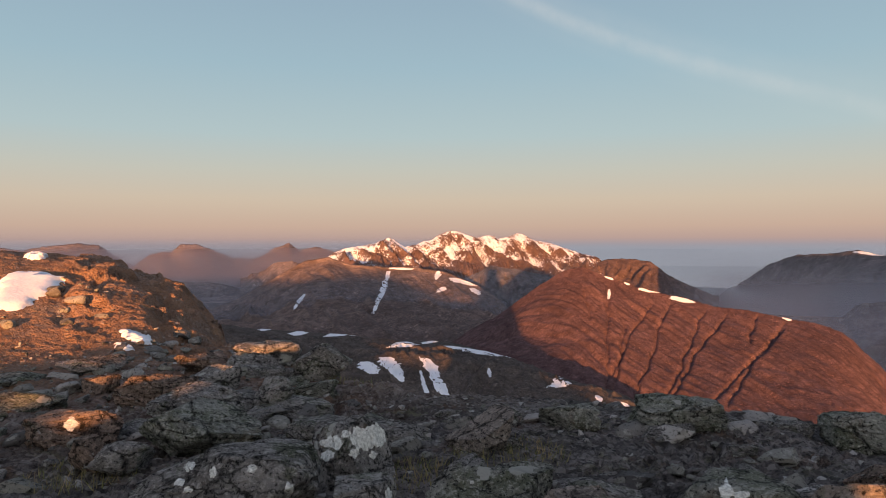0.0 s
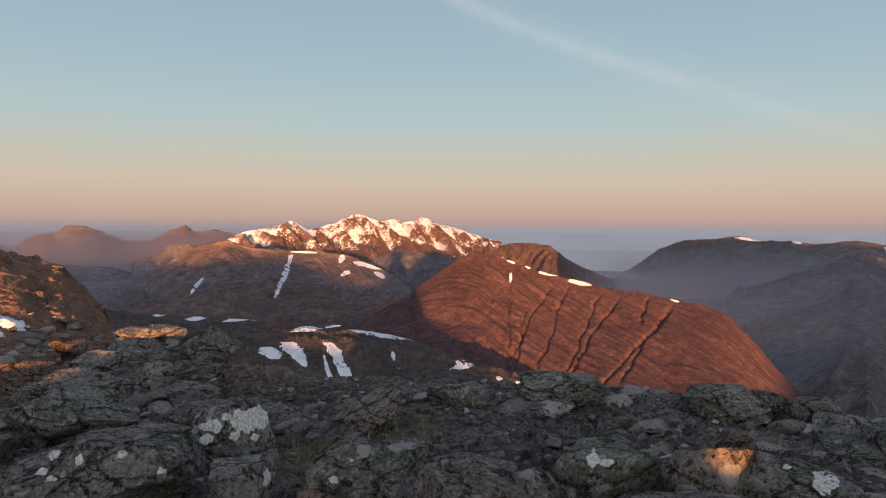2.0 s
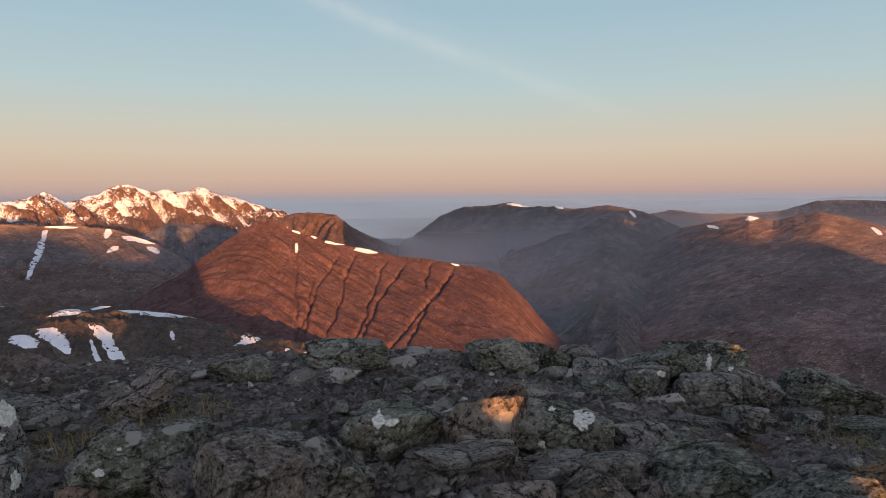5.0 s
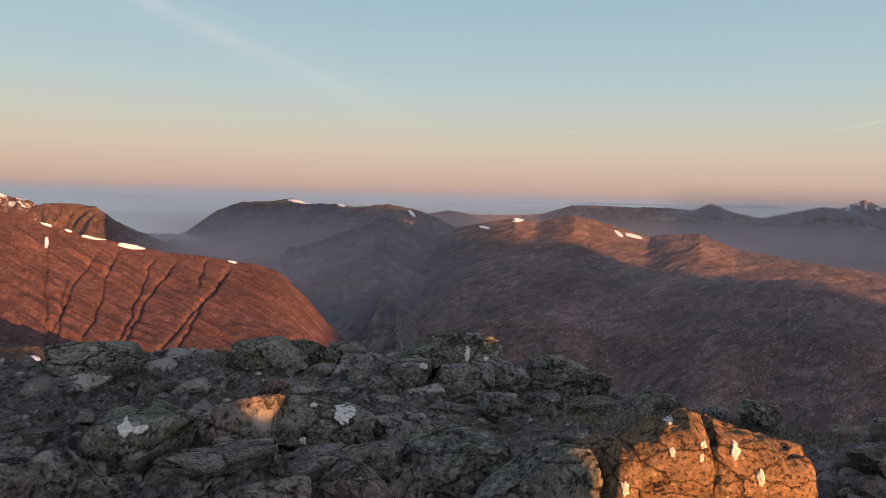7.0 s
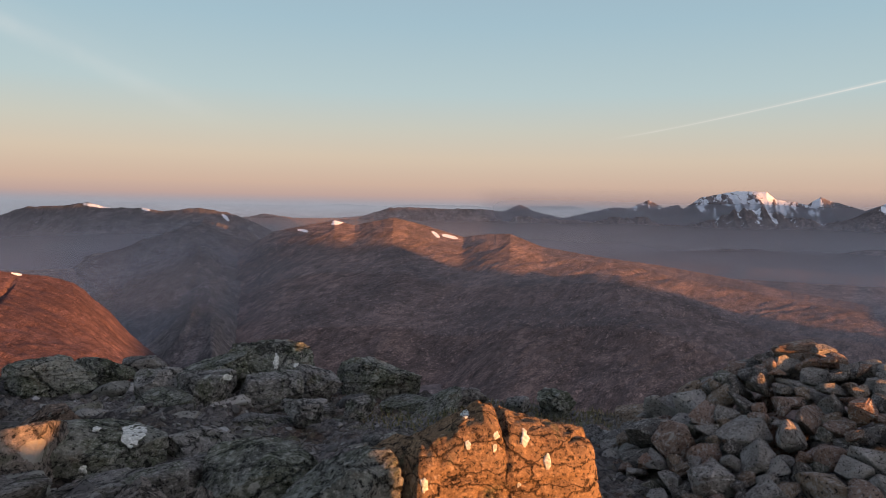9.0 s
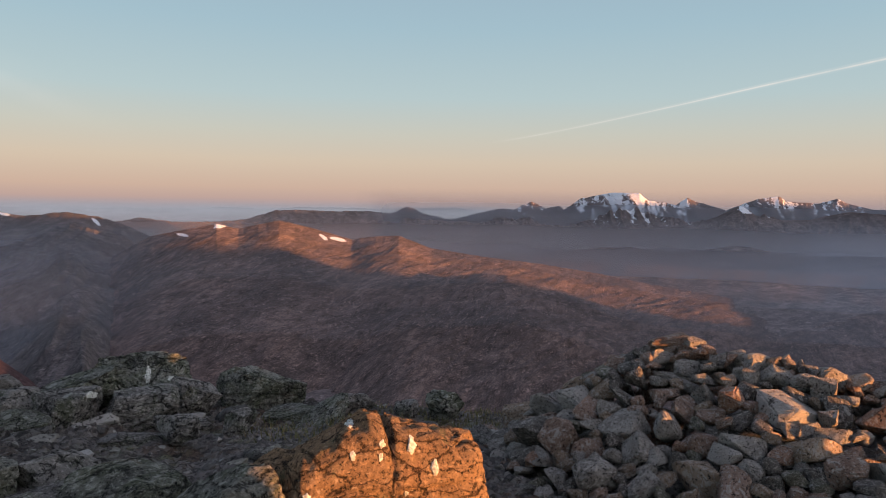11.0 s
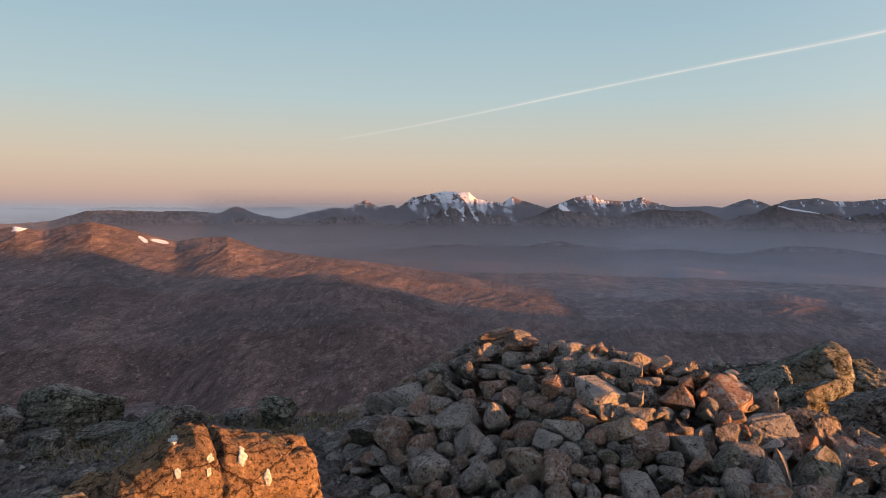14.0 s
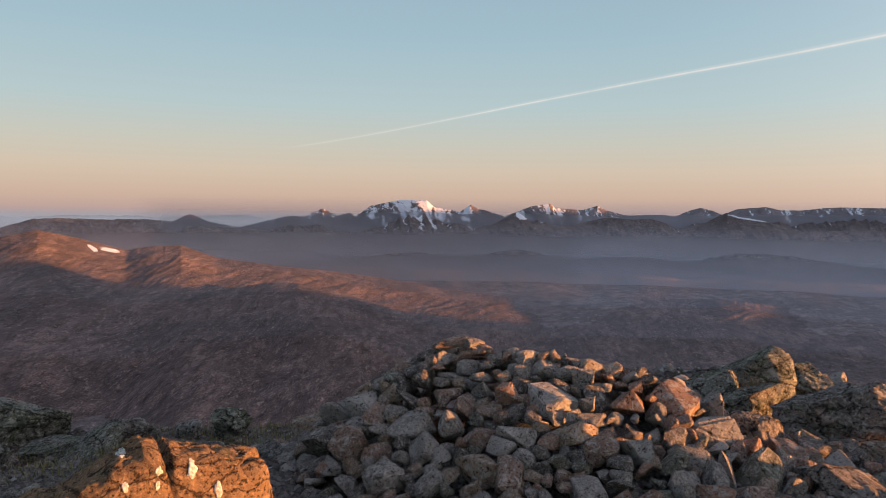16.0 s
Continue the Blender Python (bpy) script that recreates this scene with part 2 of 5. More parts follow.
def ground_material():
    m, k = material("summit_ground")
    at = k.n("ShaderNodeTexCoord").outputs["Object"]
    big, mid, fine = k.noise(at, 0.8, 5, 0.6), k.noise(at, 6.0, 8, 0.75), k.noise(at, 34.0, 8, 0.78)
    col = k.mix(k.ramp(big, [(0.38, 0.0), (0.62, 1.0)]), (0.108, 0.098, 0.090), (0.255, 0.231, 0.212))
    heath = k.ramp(k.noise(at, 1.3, 6, 0.7, 0.6), [(0.53, 0.0), (0.63, 1.0)])
    col = k.mix(k.math("MULTIPLY", heath, 0.75), col, (0.13, 0.085, 0.058))
    away = k.n("ShaderNodeVectorMath", operation="DISTANCE", inputs={0: at, 1: (-9.0, 16.5, 0.6)}).outputs["Value"]
    turf = k.math("MULTIPLY", k.ramp(k.n("ShaderNodeMapRange", inputs={0: away, 1: 13.5, 2: 6.5, 3: 0.0, 4: 1.0}).outputs[0], [(0.0, 0.0), (1.0, 1.0)]), k.ramp(k.noise(at, 1.1, 7, 0.7, 0.5), [(0.36, 0.35), (0.55, 0.95)]))
    green = k.ramp(k.noise(at, 2.3, 6, 0.7, 0.9), [(0.55, 0.0), (0.66, 1.0)])
    col = k.mix(k.math("MULTIPLY", green, 0.55), col, (0.19, 0.205, 0.115))
    col = k.mix(k.ramp(mid, [(0.39, 0.8), (0.48, 0.0)]), col, (0.022, 0.021, 0.02))
    col = k.mix(k.ramp(fine, [(0.38, 0.75), (0.47, 0.0)]), col, (0.02, 0.02, 0.019))
    peb = k.n("ShaderNodeTexVoronoi", inputs={"Vector": at, "Scale": 24.0})
    tone = k.n("ShaderNodeSeparateXYZ", inputs={0: peb.outputs["Color"]}).outputs[0]
    col = k.mix(k.ramp(tone, [(0.80, 0.0), (0.84, 0.3)]), col, (0.40, 0.38, 0.35))
    col = k.mix(k.ramp(tone, [(0.25, 0.4), (0.30, 0.0)]), col, (0.03, 0.03, 0.03))
    spot = k.n("ShaderNodeTexVoronoi", inputs={"Vector": at, "Scale": 3.6}).outputs["Distance"]
    mask = k.ramp(k.math("ADD", spot, k.math("MULTIPLY", fine, 0.25)), [(0.22, 1.0), (0.25, 0.0)])
    col = k.mix(k.math("MULTIPLY", mask, 0.8), col, (0.50, 0.50, 0.46))
    layer = k.n("ShaderNodeVectorRotate", inputs={"Vector": at, "Axis": (0.5, 0.87, 0.0), "Angle": 0.30}).outputs[0]
    strata = k.noise(k.scaled(layer, (0.8, 1.0, 7.0)), 3.6, 7, 0.70, 0.3)
    col = k.mix(k.ramp(strata, [(0.38, 0.5), (0.43, 0.0)]), col, (0.02, 0.02, 0.02))
    h = k.math("ADD", k.math("ADD", mid, k.math("MULTIPLY", fine, 0.4)), k.math("MULTIPLY", peb.outputs["Distance"], -0.5))
    h = k.math("ADD", h, k.math("MULTIPLY", strata, 0.65))
    col = k.mix(k.math("MULTIPLY", turf, k.ramp(fine, [(0.36, 0.25), (0.5, 0.85)])), col, (0.33, 0.185, 0.11))
    finish(k, col, 0.95, k.bump(h, 1.0, 0.06), 0.12)
    return m


GROUND = ground_material()


def hill_material(name, low, high, grain=0.05, snow=0.0, streak=(1.0, 1.0, 1.0), bump=6.0):
    """Grass and scree on a far hillside; the mesh's attribute snow says where snow can lie."""
    m, k = material(name)
    at = k.n("ShaderNodeTexCoord").outputs["Object"]
    flat = k.scaled(at, streak)
    big, mid, fine = k.noise(at, grain * 0.12, 4, 0.6), k.noise(flat, grain, 6, 0.68), k.noise(flat, grain * 7, 4, 0.7)
    col = k.mix(k.ramp(big, [(0.35, 0.0), (0.65, 1.0)]), low, high)
    col = k.mix(k.ramp(mid, [(0.34, 0.85), (0.58, 0.0)]), col, tuple(c * 0.36 for c in low))
    col = k.mix(k.ramp(fine, [(0.50, 0.0), (0.70, 0.6)]), col, tuple(min(1, c * 1.55) for c in high))
    col = k.mix(k.ramp(fine, [(0.34, 0.65), (0.48, 0.0)]), col, tuple(c * 0.4 for c in low))
    pale = k.noise(k.scaled(flat, (1.2, 1.2, 0.55)), grain * 2.4, 6, 0.7, 0.4)
    col = k.mix(k.ramp(pale, [(0.55, 0.0), (0.66, 0.75)]), col, tuple(min(1, c * 1.75) for c in high))
    patch = k.ramp(k.noise(flat, grain * 0.33, 5, 0.62, 0.9), [(0.45, 0.0), (0.58, 0.45)])
    col = k.mix(patch, col, tuple(c * 0.6 for c in low))
    rough = 0.95
    if snow:
        a = k.n("ShaderNodeAttribute", attribute_name="snow").outputs["Fac"]
        f = k.math("ADD", a, k.math("MULTIPLY", k.math("SUBTRACT", k.noise(flat, grain * 3.5, 6, 0.75), 0.5), snow))
        col = k.mix(k.ramp(f, [(0.48, 0.0), (0.53, 1.0)]), col, (0.80, 0.82, 0.86))
    finish(k, col, rough, k.bump(k.math("ADD", mid, k.math("MULTIPLY", fine, 0.4)), 0.7, bump), 0.1)
    return m


H_RED = hill_material("red_grass_hillside", (0.094, 0.056, 0.056), (0.145, 0.085, 0.082), 0.09, snow=0.3, bump=3)
H_GREY = hill_material("grey_heather_slope", (0.125, 0.096, 0.088), (0.21, 0.156, 0.135), 0.035, snow=0.5, bump=4)
# darker than the other slopes: shade on two ridges is put into the colour
H_RIDGE = hill_material("shade_toned_ridge", (0.110, 0.098, 0.098), (0.175, 0.150, 0.145), 0.03, snow=0.5, bump=6)
H_SNOW = hill_material("snowy_peaks", (0.125, 0.080, 0.066), (0.18, 0.115, 0.093), 0.034, snow=2.4, bump=6)
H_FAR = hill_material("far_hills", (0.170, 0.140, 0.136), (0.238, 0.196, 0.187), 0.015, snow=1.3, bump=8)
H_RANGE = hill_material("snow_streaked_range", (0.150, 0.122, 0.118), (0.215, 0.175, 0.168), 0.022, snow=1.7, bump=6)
H_MOOR = hill_material("brown_moor", (0.102, 0.080, 0.075), (0.225, 0.158, 0.140), 0.045, snow=0.3, streak=(0.55, 1.2, 1.0), bump=5.0)
H_VALLEY = hill_material("valley_floor", (0.150, 0.120, 0.118), (0.260, 0.205, 0.190), 0.03, streak=(1.0, 1.0, 1.0), bump=3.0)
H_SPUR = hill_material("dark_crag", (0.074, 0.063, 0.056), (0.135, 0.113, 0.098), 0.12, bump=2.0)


def snow_material():
    m, k = material("old_snow")
    at = k.n("ShaderNodeTexCoord").outputs["Object"]
    a, b = k.noise(at, 0.8, 5, 0.6), k.noise(at, 9.0, 4, 0.6)
    col = k.mix(k.ramp(a, [(0.3, 0.0), (0.7, 1.0)]), (0.70, 0.72, 0.76), (0.84, 0.86, 0.89))
    finish(k, col, 0.6, k.bump(k.math("ADD", a, k.math("MULTIPLY", b, 0.3)), 0.35, 0.1), 0.3)
    return m


SNOW = snow_material()


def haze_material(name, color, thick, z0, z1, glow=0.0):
    """Painted haze: clear above z1, thickest below z0; glow adds airlight as emission."""
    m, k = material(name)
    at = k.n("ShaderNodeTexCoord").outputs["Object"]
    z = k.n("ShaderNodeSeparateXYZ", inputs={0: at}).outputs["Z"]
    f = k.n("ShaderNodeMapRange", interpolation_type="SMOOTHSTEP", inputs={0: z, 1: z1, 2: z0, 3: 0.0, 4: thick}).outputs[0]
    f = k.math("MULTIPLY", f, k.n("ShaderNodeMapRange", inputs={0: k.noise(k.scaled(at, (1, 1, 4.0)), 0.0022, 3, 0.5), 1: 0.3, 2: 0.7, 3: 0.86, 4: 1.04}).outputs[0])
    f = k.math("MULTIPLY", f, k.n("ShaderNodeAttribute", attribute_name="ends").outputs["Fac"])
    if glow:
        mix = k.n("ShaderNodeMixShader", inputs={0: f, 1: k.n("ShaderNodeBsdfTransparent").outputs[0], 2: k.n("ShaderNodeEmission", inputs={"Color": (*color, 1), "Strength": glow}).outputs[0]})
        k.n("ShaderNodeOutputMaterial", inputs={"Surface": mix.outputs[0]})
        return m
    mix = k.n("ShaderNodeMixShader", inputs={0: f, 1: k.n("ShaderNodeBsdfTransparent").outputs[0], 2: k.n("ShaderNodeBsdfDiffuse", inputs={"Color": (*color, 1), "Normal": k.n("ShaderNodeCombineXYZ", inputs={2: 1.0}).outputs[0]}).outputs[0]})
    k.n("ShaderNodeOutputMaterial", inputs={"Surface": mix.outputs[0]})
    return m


# ---------------------------------------------------------------- mesh helpers
def grid_mesh(name, V, mat, smooth_shade=True, attrs=None, closed=False):
    """A mesh from an array of points, rows x columns x 3."""
    nr, nc = V.shape[:2]
    idx = np.arange(nr * nc).reshape(nr, nc)
    if closed:
        idx = np.concatenate([idx, idx[:, :1]], 1)
    q = np.stack([idx[:-1, :-1], idx[:-1, 1:], idx[1:, 1:], idx[1:, :-1]], -1).reshape(-1, 4)
    f = V.reshape(-1, 3)
    c = np.cross(f[q[:, 2]] - f[q[:, 0]], f[q[:, 3]] - f[q[:, 1]])
    if c[:, 2].sum() < 0:
        q = q[:, ::-1]
    me = bpy.data.meshes.new(name)
    me.vertices.add(nr * nc)
    me.vertices.foreach_set("co", V.reshape(-1).astype(np.float32))
    me.loops.add(q.size)
    me.loops.foreach_set("vertex_index", q.reshape(-1).astype(np.int32))
    me.polygons.add(len(q))
    me.polygons.foreach_set("loop_start", np.arange(0, q.size, 4, dtype=np.int32))
    me.polygons.foreach_set("use_smooth", np.full(len(q), smooth_shade))
    for key, a in (attrs or {}).items():
        me.attributes.new(key, "FLOAT", "POINT").data.foreach_set("value", a.reshape(-1).astype(np.float32))
    me.update(calc_edges=True)
    me.validate()
    me.materials.append(mat)
    return me


def polar(r, az, z):
    a = np.radians(az)
    return np.stack([-np.sin(a) * r, np.cos(a) * r, z + 0 * r], -1)


def table(pairs, x):
    p = sorted(pairs)
    return np.interp(x, [a for a, _ in p], [b for _, b in p])


# ---------------------------------------------------------------- hills
HILLS = {}


def hill(name, label, crest, R, run, bottom, mat, step=0.08, rows=110, jag=0.05, gully=0.0, glen=60.0, shear=0.0, power=0.85, seed=0, snow=None, rvar=0.03, lump=0.0, edge=None, clefts=(), cleft=(9.0, 0.30), aspect=0.16, nearer=None, calm=False):
    """A hill whose crest is given by direction and height angle (degrees) seen from the summit; its face runs down towards the summit."""
    az = np.arange(min(c[0] for c in crest), max(c[0] for c in crest) + step, step)
    if isinstance(run, list):
        run = table(run, az)[None]
    el = table(crest, az)
    rough = jag * fbm(az * 1.6, az * 0 + seed, 4, seed, 0.6)
    n = int(2.2 / step)
    soft = np.convolve(np.pad(el, n, mode="edge"), np.hanning(2 * n + 1) / np.hanning(2 * n + 1).sum(), "valid")
    Rc = R * (1 + rvar * vnoise(az * 0.12, az * 0 + 3.3, seed + 5))
    if nearer:
        Rc = table(nearer, az)
    s = np.concatenate([np.linspace(-0.30, -0.02, 8), np.linspace(0, 1, rows) ** 1.15])[:, None]
    r = Rc[None] - run * s
    low = smooth(0.0, 0.35, s)
    zc = EYE + Rc[None] * np.tan(np.radians(el[None] * (1 - low) + soft[None] * low + rough[None] * np.exp(-np.maximum(s, 0) * 14)))
    if edge:
        # a flat top down to a lip, then a crag
        lip, r_lip = edge
        k = (Rc[None] - r_lip) / run
        zl = EYE + r_lip * np.tan(np.radians(table(lip, az)))[None]
        zb = EYE + (Rc[None] - run) * np.tan(np.radians(bottom))
        u = np.clip(s / k, 0, 1)
        v = np.clip((s - k) / (1 - k), 0, 1)
        z = zc + (zl - zc) * u + (zb - zl) * v ** 0.8
    else:
        zb = EYE + (Rc[None] - run) * np.tan(np.radians(bottom))
        z = zc + (zb - zc) * np.clip(s, 0, 1) ** power
    z = np.where(s < 0, zc + s * run * 0.9, z)
    x = np.radians(az)[None] * R + shear * s * run + 0 * s
    d = s * run + 0 * x
    env = np.clip(s * 7, 0, 1)
    if calm:
        env = env * (1 - smooth(0.25, 0.6, s))
    warp = 0.35 * glen * vnoise(x / glen * 0.7, d / glen * 0.5, seed + 20)
    g = ridged((x + warp) / glen, d / glen * aspect, 4, seed + 2, 0.5)
    z = z + env * gully * (g - 0.6) + env * lump * fbm(x / (glen * 3), d / (glen * 3), 5, seed + 9) + env * gully * 0.25 * fbm(x / (glen * 0.25), d / (glen * 0.5), 4, seed + 4, 0.6)
    e = np.degrees(np.arctan2(z - EYE, r + 0 * z))
    for a0, e0, a1, e1 in clefts:
        u = np.clip((e - e0) / (e1 - e0), -0.05, 1.1)
        mid = a0 + (a1 - a0) * (u + 0.12 * np.sin(3 * u + a0 * 5))
        mid = mid + 0.24 * vnoise(e * 1.1 + a0 * 7, e * 0 + a0, seed + 30)
        fade = smooth(-0.04, 0.12, u) * (1 - smooth(0.95, 1.1, u))
        z = z - cleft[0] * fade * np.exp(-np.abs((az[None] - mid) / cleft[1]) ** 1.3)
    V = polar(r + 0 * x, az[None] + 0 * r, z)
    at = {}
    if snow:
        at["snow"] = snow(az[None] + 0 * r, s + 0 * r, g + 0 * r, x, d)
    ob = tagged(new(name, grid_mesh(name, V, mat, attrs=at)), label, "mountain", kind="structure")
    HILLS[name] = (az, V)
    return ob


def on_hill(name, az, el):
    """The place on a hill in a direction."""
    A, V = HILLS[name]
    f = float(np.clip((az - A[0]) / (A[1] - A[0]), 0, len(A) - 1.001))
    i = int(f)
    col = V[8:, i] * (1 - f + i) + V[8:, i + 1] * (f - i)
    e = np.minimum.accumulate(np.degrees(np.arctan2(col[:, 2] - EYE, np.hypot(col[:, 0], col[:, 1]))))
    return Vector([float(np.interp(-el, -e, col[:, j])) for j in range(3)])


def snow_high(top, fade, lean=0.0):
    def f(az, s, g, x, d):
        return 0.75 - s / fade - 0.26 * (g - 0.6) + lean * vnoise(x / 300.0, d / 600.0, 77) + 0.40 * fbm(x / 70.0, d / 110.0, 3, 78, 0.6) + top
    return f


CAPS = [(-66, 0.45), (-70, 0.55), (-73, 0.80), (-75, 0.50), (-77, 0.75), (-80, 1.0), (-83, 0.95), (-85, 0.85), (-88, 0.45), (-91, 0.85), (-93, 0.55), (-95.5, 0.85), (-98, 0.35), (-103, 0.62), (-106, 0.45), (-110, 0.62), (-122, 0.6)]


def snow_caps(az, s, g, x, d):
    level = table(CAPS, az)
    return level - 0.20 - s / 0.60 + 0.40 * fbm(x / 34.0, d / 60.0, 4, 79, 0.65) - 0.30 * (g - 0.6)


def snow_rare(level):
    def f(az, s, g, x, d):
        return level + 0.5 * vnoise(x / 70.0, d / 40.0, 31) - 1.2 * s
    return f


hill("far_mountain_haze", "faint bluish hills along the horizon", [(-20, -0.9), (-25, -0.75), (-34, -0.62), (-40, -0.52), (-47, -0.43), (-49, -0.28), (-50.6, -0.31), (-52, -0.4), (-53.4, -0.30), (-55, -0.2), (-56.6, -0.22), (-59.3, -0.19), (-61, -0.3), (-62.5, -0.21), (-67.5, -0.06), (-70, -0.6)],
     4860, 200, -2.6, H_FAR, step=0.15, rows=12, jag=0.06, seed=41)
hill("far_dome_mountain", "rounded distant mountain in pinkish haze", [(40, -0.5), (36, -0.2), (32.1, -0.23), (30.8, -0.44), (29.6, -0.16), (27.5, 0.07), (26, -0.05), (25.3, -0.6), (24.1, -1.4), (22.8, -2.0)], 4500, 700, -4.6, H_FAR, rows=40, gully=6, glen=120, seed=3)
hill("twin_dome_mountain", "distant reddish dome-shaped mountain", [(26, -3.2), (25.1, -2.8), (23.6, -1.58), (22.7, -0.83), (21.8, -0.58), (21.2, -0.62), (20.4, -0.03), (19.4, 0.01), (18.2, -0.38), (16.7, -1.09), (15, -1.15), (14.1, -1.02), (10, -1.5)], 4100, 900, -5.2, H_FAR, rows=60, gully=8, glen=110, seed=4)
hill("cone_mountain", "pair of small red conical peaks", [(16, -2.0), (15.4, -1.68), (14.5, -1.02), (13.5, -0.36), (12.3, 0.09), (11.5, -0.54), (10.2, -0.19), (8.8, -0.64), (7.5, -1.29), (5, -2)], 3800, 700, -5.0, H_FAR, rows=60, gully=9, glen=90, seed=5, snow=snow_rare(-0.1))
hill("snow_massif", "snow-streaked rocky mountain massif glowing in low sun", [(10.8, -2.2), (10.2, -1.72), (8.8, -0.69), (7.8, -0.35), (6.6, -0.16), (5.5, 0.02), (4.9, 0.30), (4.3, 0.50), (3.9, 0.28), (3.5, -0.02), (3.1, -0.28), (2.2, -0.05), (1.5, 0.18), (0.9, 0.32), (0.3, 0.72), (-0.5, 0.98), (-1.0, 1.05), (-1.5, 0.90), (-2.1, 0.62), (-2.8, 0.48), (-3.5, 0.62), (-4.1, 0.64), (-4.5, 0.36), (-4.9, 0.44), (-5.5, 0.62), (-6.0, 0.80), (-6.5, 0.76), (-7.1, 0.34), (-7.8, 0.16), (-8.7, 0.02), (-9.8, -0.38), (-11.2, -0.85), (-12.3, -1.08), (-13.8, -2.19), (-15, -3)],
     3400, 800, -5.0, H_SNOW, step=0.05, rows=150, jag=0.05, gully=30, glen=85, shear=0.35, seed=6, lump=12, snow=snow_high(-0.04, 0.85))
hill("loch_headland", "red-brown headland falling to the sea", [(-10, -2.2), (-11.6, -1.76), (-13.1, -1.26), (-14.7, -1.21), (-16.4, -1.42), (-17.8, -2.51), (-19.3, -3.23), (-20.9, -3.92), (-22, -4.3)], 3200, 700, -6.0, H_SNOW, rows=60, gully=18, glen=80, seed=7, snow=snow_rare(-0.05))
hill("inner_ridge", "ridge below the snowy peaks, its shade put into the colour", [(0, -3.4), (-2.1, -2.69), (-3.9, -1.78), (-6.2, -2.14), (-8.9, -2.68), (-9.8, -3.12), (-11, -3.9)], 2700, 500, -6.5, H_RIDGE, rows=60, gully=20, glen=80, seed=8)
hill("grey_mountain", "broad grey mountain with snow-filled gully", [(24, -6.5), (20, -5.5), (18, -4.92), (16.3, -4.31), (13.7, -2.81), (11.1, -1.36), (9.3, -1.05), (7.5, -1.65), (4.3, -1.9), (2.9, -1.81), (-0.3, -2.32), (-3, -3.52), (-4.5, -4.43), (-6.5, -6.5)],
     2250, 1000, -9.5, H_GREY, step=0.06, rows=150, gully=14, glen=110, shear=0.3, seed=9, power=0.58, snow=snow_rare(-0.02))
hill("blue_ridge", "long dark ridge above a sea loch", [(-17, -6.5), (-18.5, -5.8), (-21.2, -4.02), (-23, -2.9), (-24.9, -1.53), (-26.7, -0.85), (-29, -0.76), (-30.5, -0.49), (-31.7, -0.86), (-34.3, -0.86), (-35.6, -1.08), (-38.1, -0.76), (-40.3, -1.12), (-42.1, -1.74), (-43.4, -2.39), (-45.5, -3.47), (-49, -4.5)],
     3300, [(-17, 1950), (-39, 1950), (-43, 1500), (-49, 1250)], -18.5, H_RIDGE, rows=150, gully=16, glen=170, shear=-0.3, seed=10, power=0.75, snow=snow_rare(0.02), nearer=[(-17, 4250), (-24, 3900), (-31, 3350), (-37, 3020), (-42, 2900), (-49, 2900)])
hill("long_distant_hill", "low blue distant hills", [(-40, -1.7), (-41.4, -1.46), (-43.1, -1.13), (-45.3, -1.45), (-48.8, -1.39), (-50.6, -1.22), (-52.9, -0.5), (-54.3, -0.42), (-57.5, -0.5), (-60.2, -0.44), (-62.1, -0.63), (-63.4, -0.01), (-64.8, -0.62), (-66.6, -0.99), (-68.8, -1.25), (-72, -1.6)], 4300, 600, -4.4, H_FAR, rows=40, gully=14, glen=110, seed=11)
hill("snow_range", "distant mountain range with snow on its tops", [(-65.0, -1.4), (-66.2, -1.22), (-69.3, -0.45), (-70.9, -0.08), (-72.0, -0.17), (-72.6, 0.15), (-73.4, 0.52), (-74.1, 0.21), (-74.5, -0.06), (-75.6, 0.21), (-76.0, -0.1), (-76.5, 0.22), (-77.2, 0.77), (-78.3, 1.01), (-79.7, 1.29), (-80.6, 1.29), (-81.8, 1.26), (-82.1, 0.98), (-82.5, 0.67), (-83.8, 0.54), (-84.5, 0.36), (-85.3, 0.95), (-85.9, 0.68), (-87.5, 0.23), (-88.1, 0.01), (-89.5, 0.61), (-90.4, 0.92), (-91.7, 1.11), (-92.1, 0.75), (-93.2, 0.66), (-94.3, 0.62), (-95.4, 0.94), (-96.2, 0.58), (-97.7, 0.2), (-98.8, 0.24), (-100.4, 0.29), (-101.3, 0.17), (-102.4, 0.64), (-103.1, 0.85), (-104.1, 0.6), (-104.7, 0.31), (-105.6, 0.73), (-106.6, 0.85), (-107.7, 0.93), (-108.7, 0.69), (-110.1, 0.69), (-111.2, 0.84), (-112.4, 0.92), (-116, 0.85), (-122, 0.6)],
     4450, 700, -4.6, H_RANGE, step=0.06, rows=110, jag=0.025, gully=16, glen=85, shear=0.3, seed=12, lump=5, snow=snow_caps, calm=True)
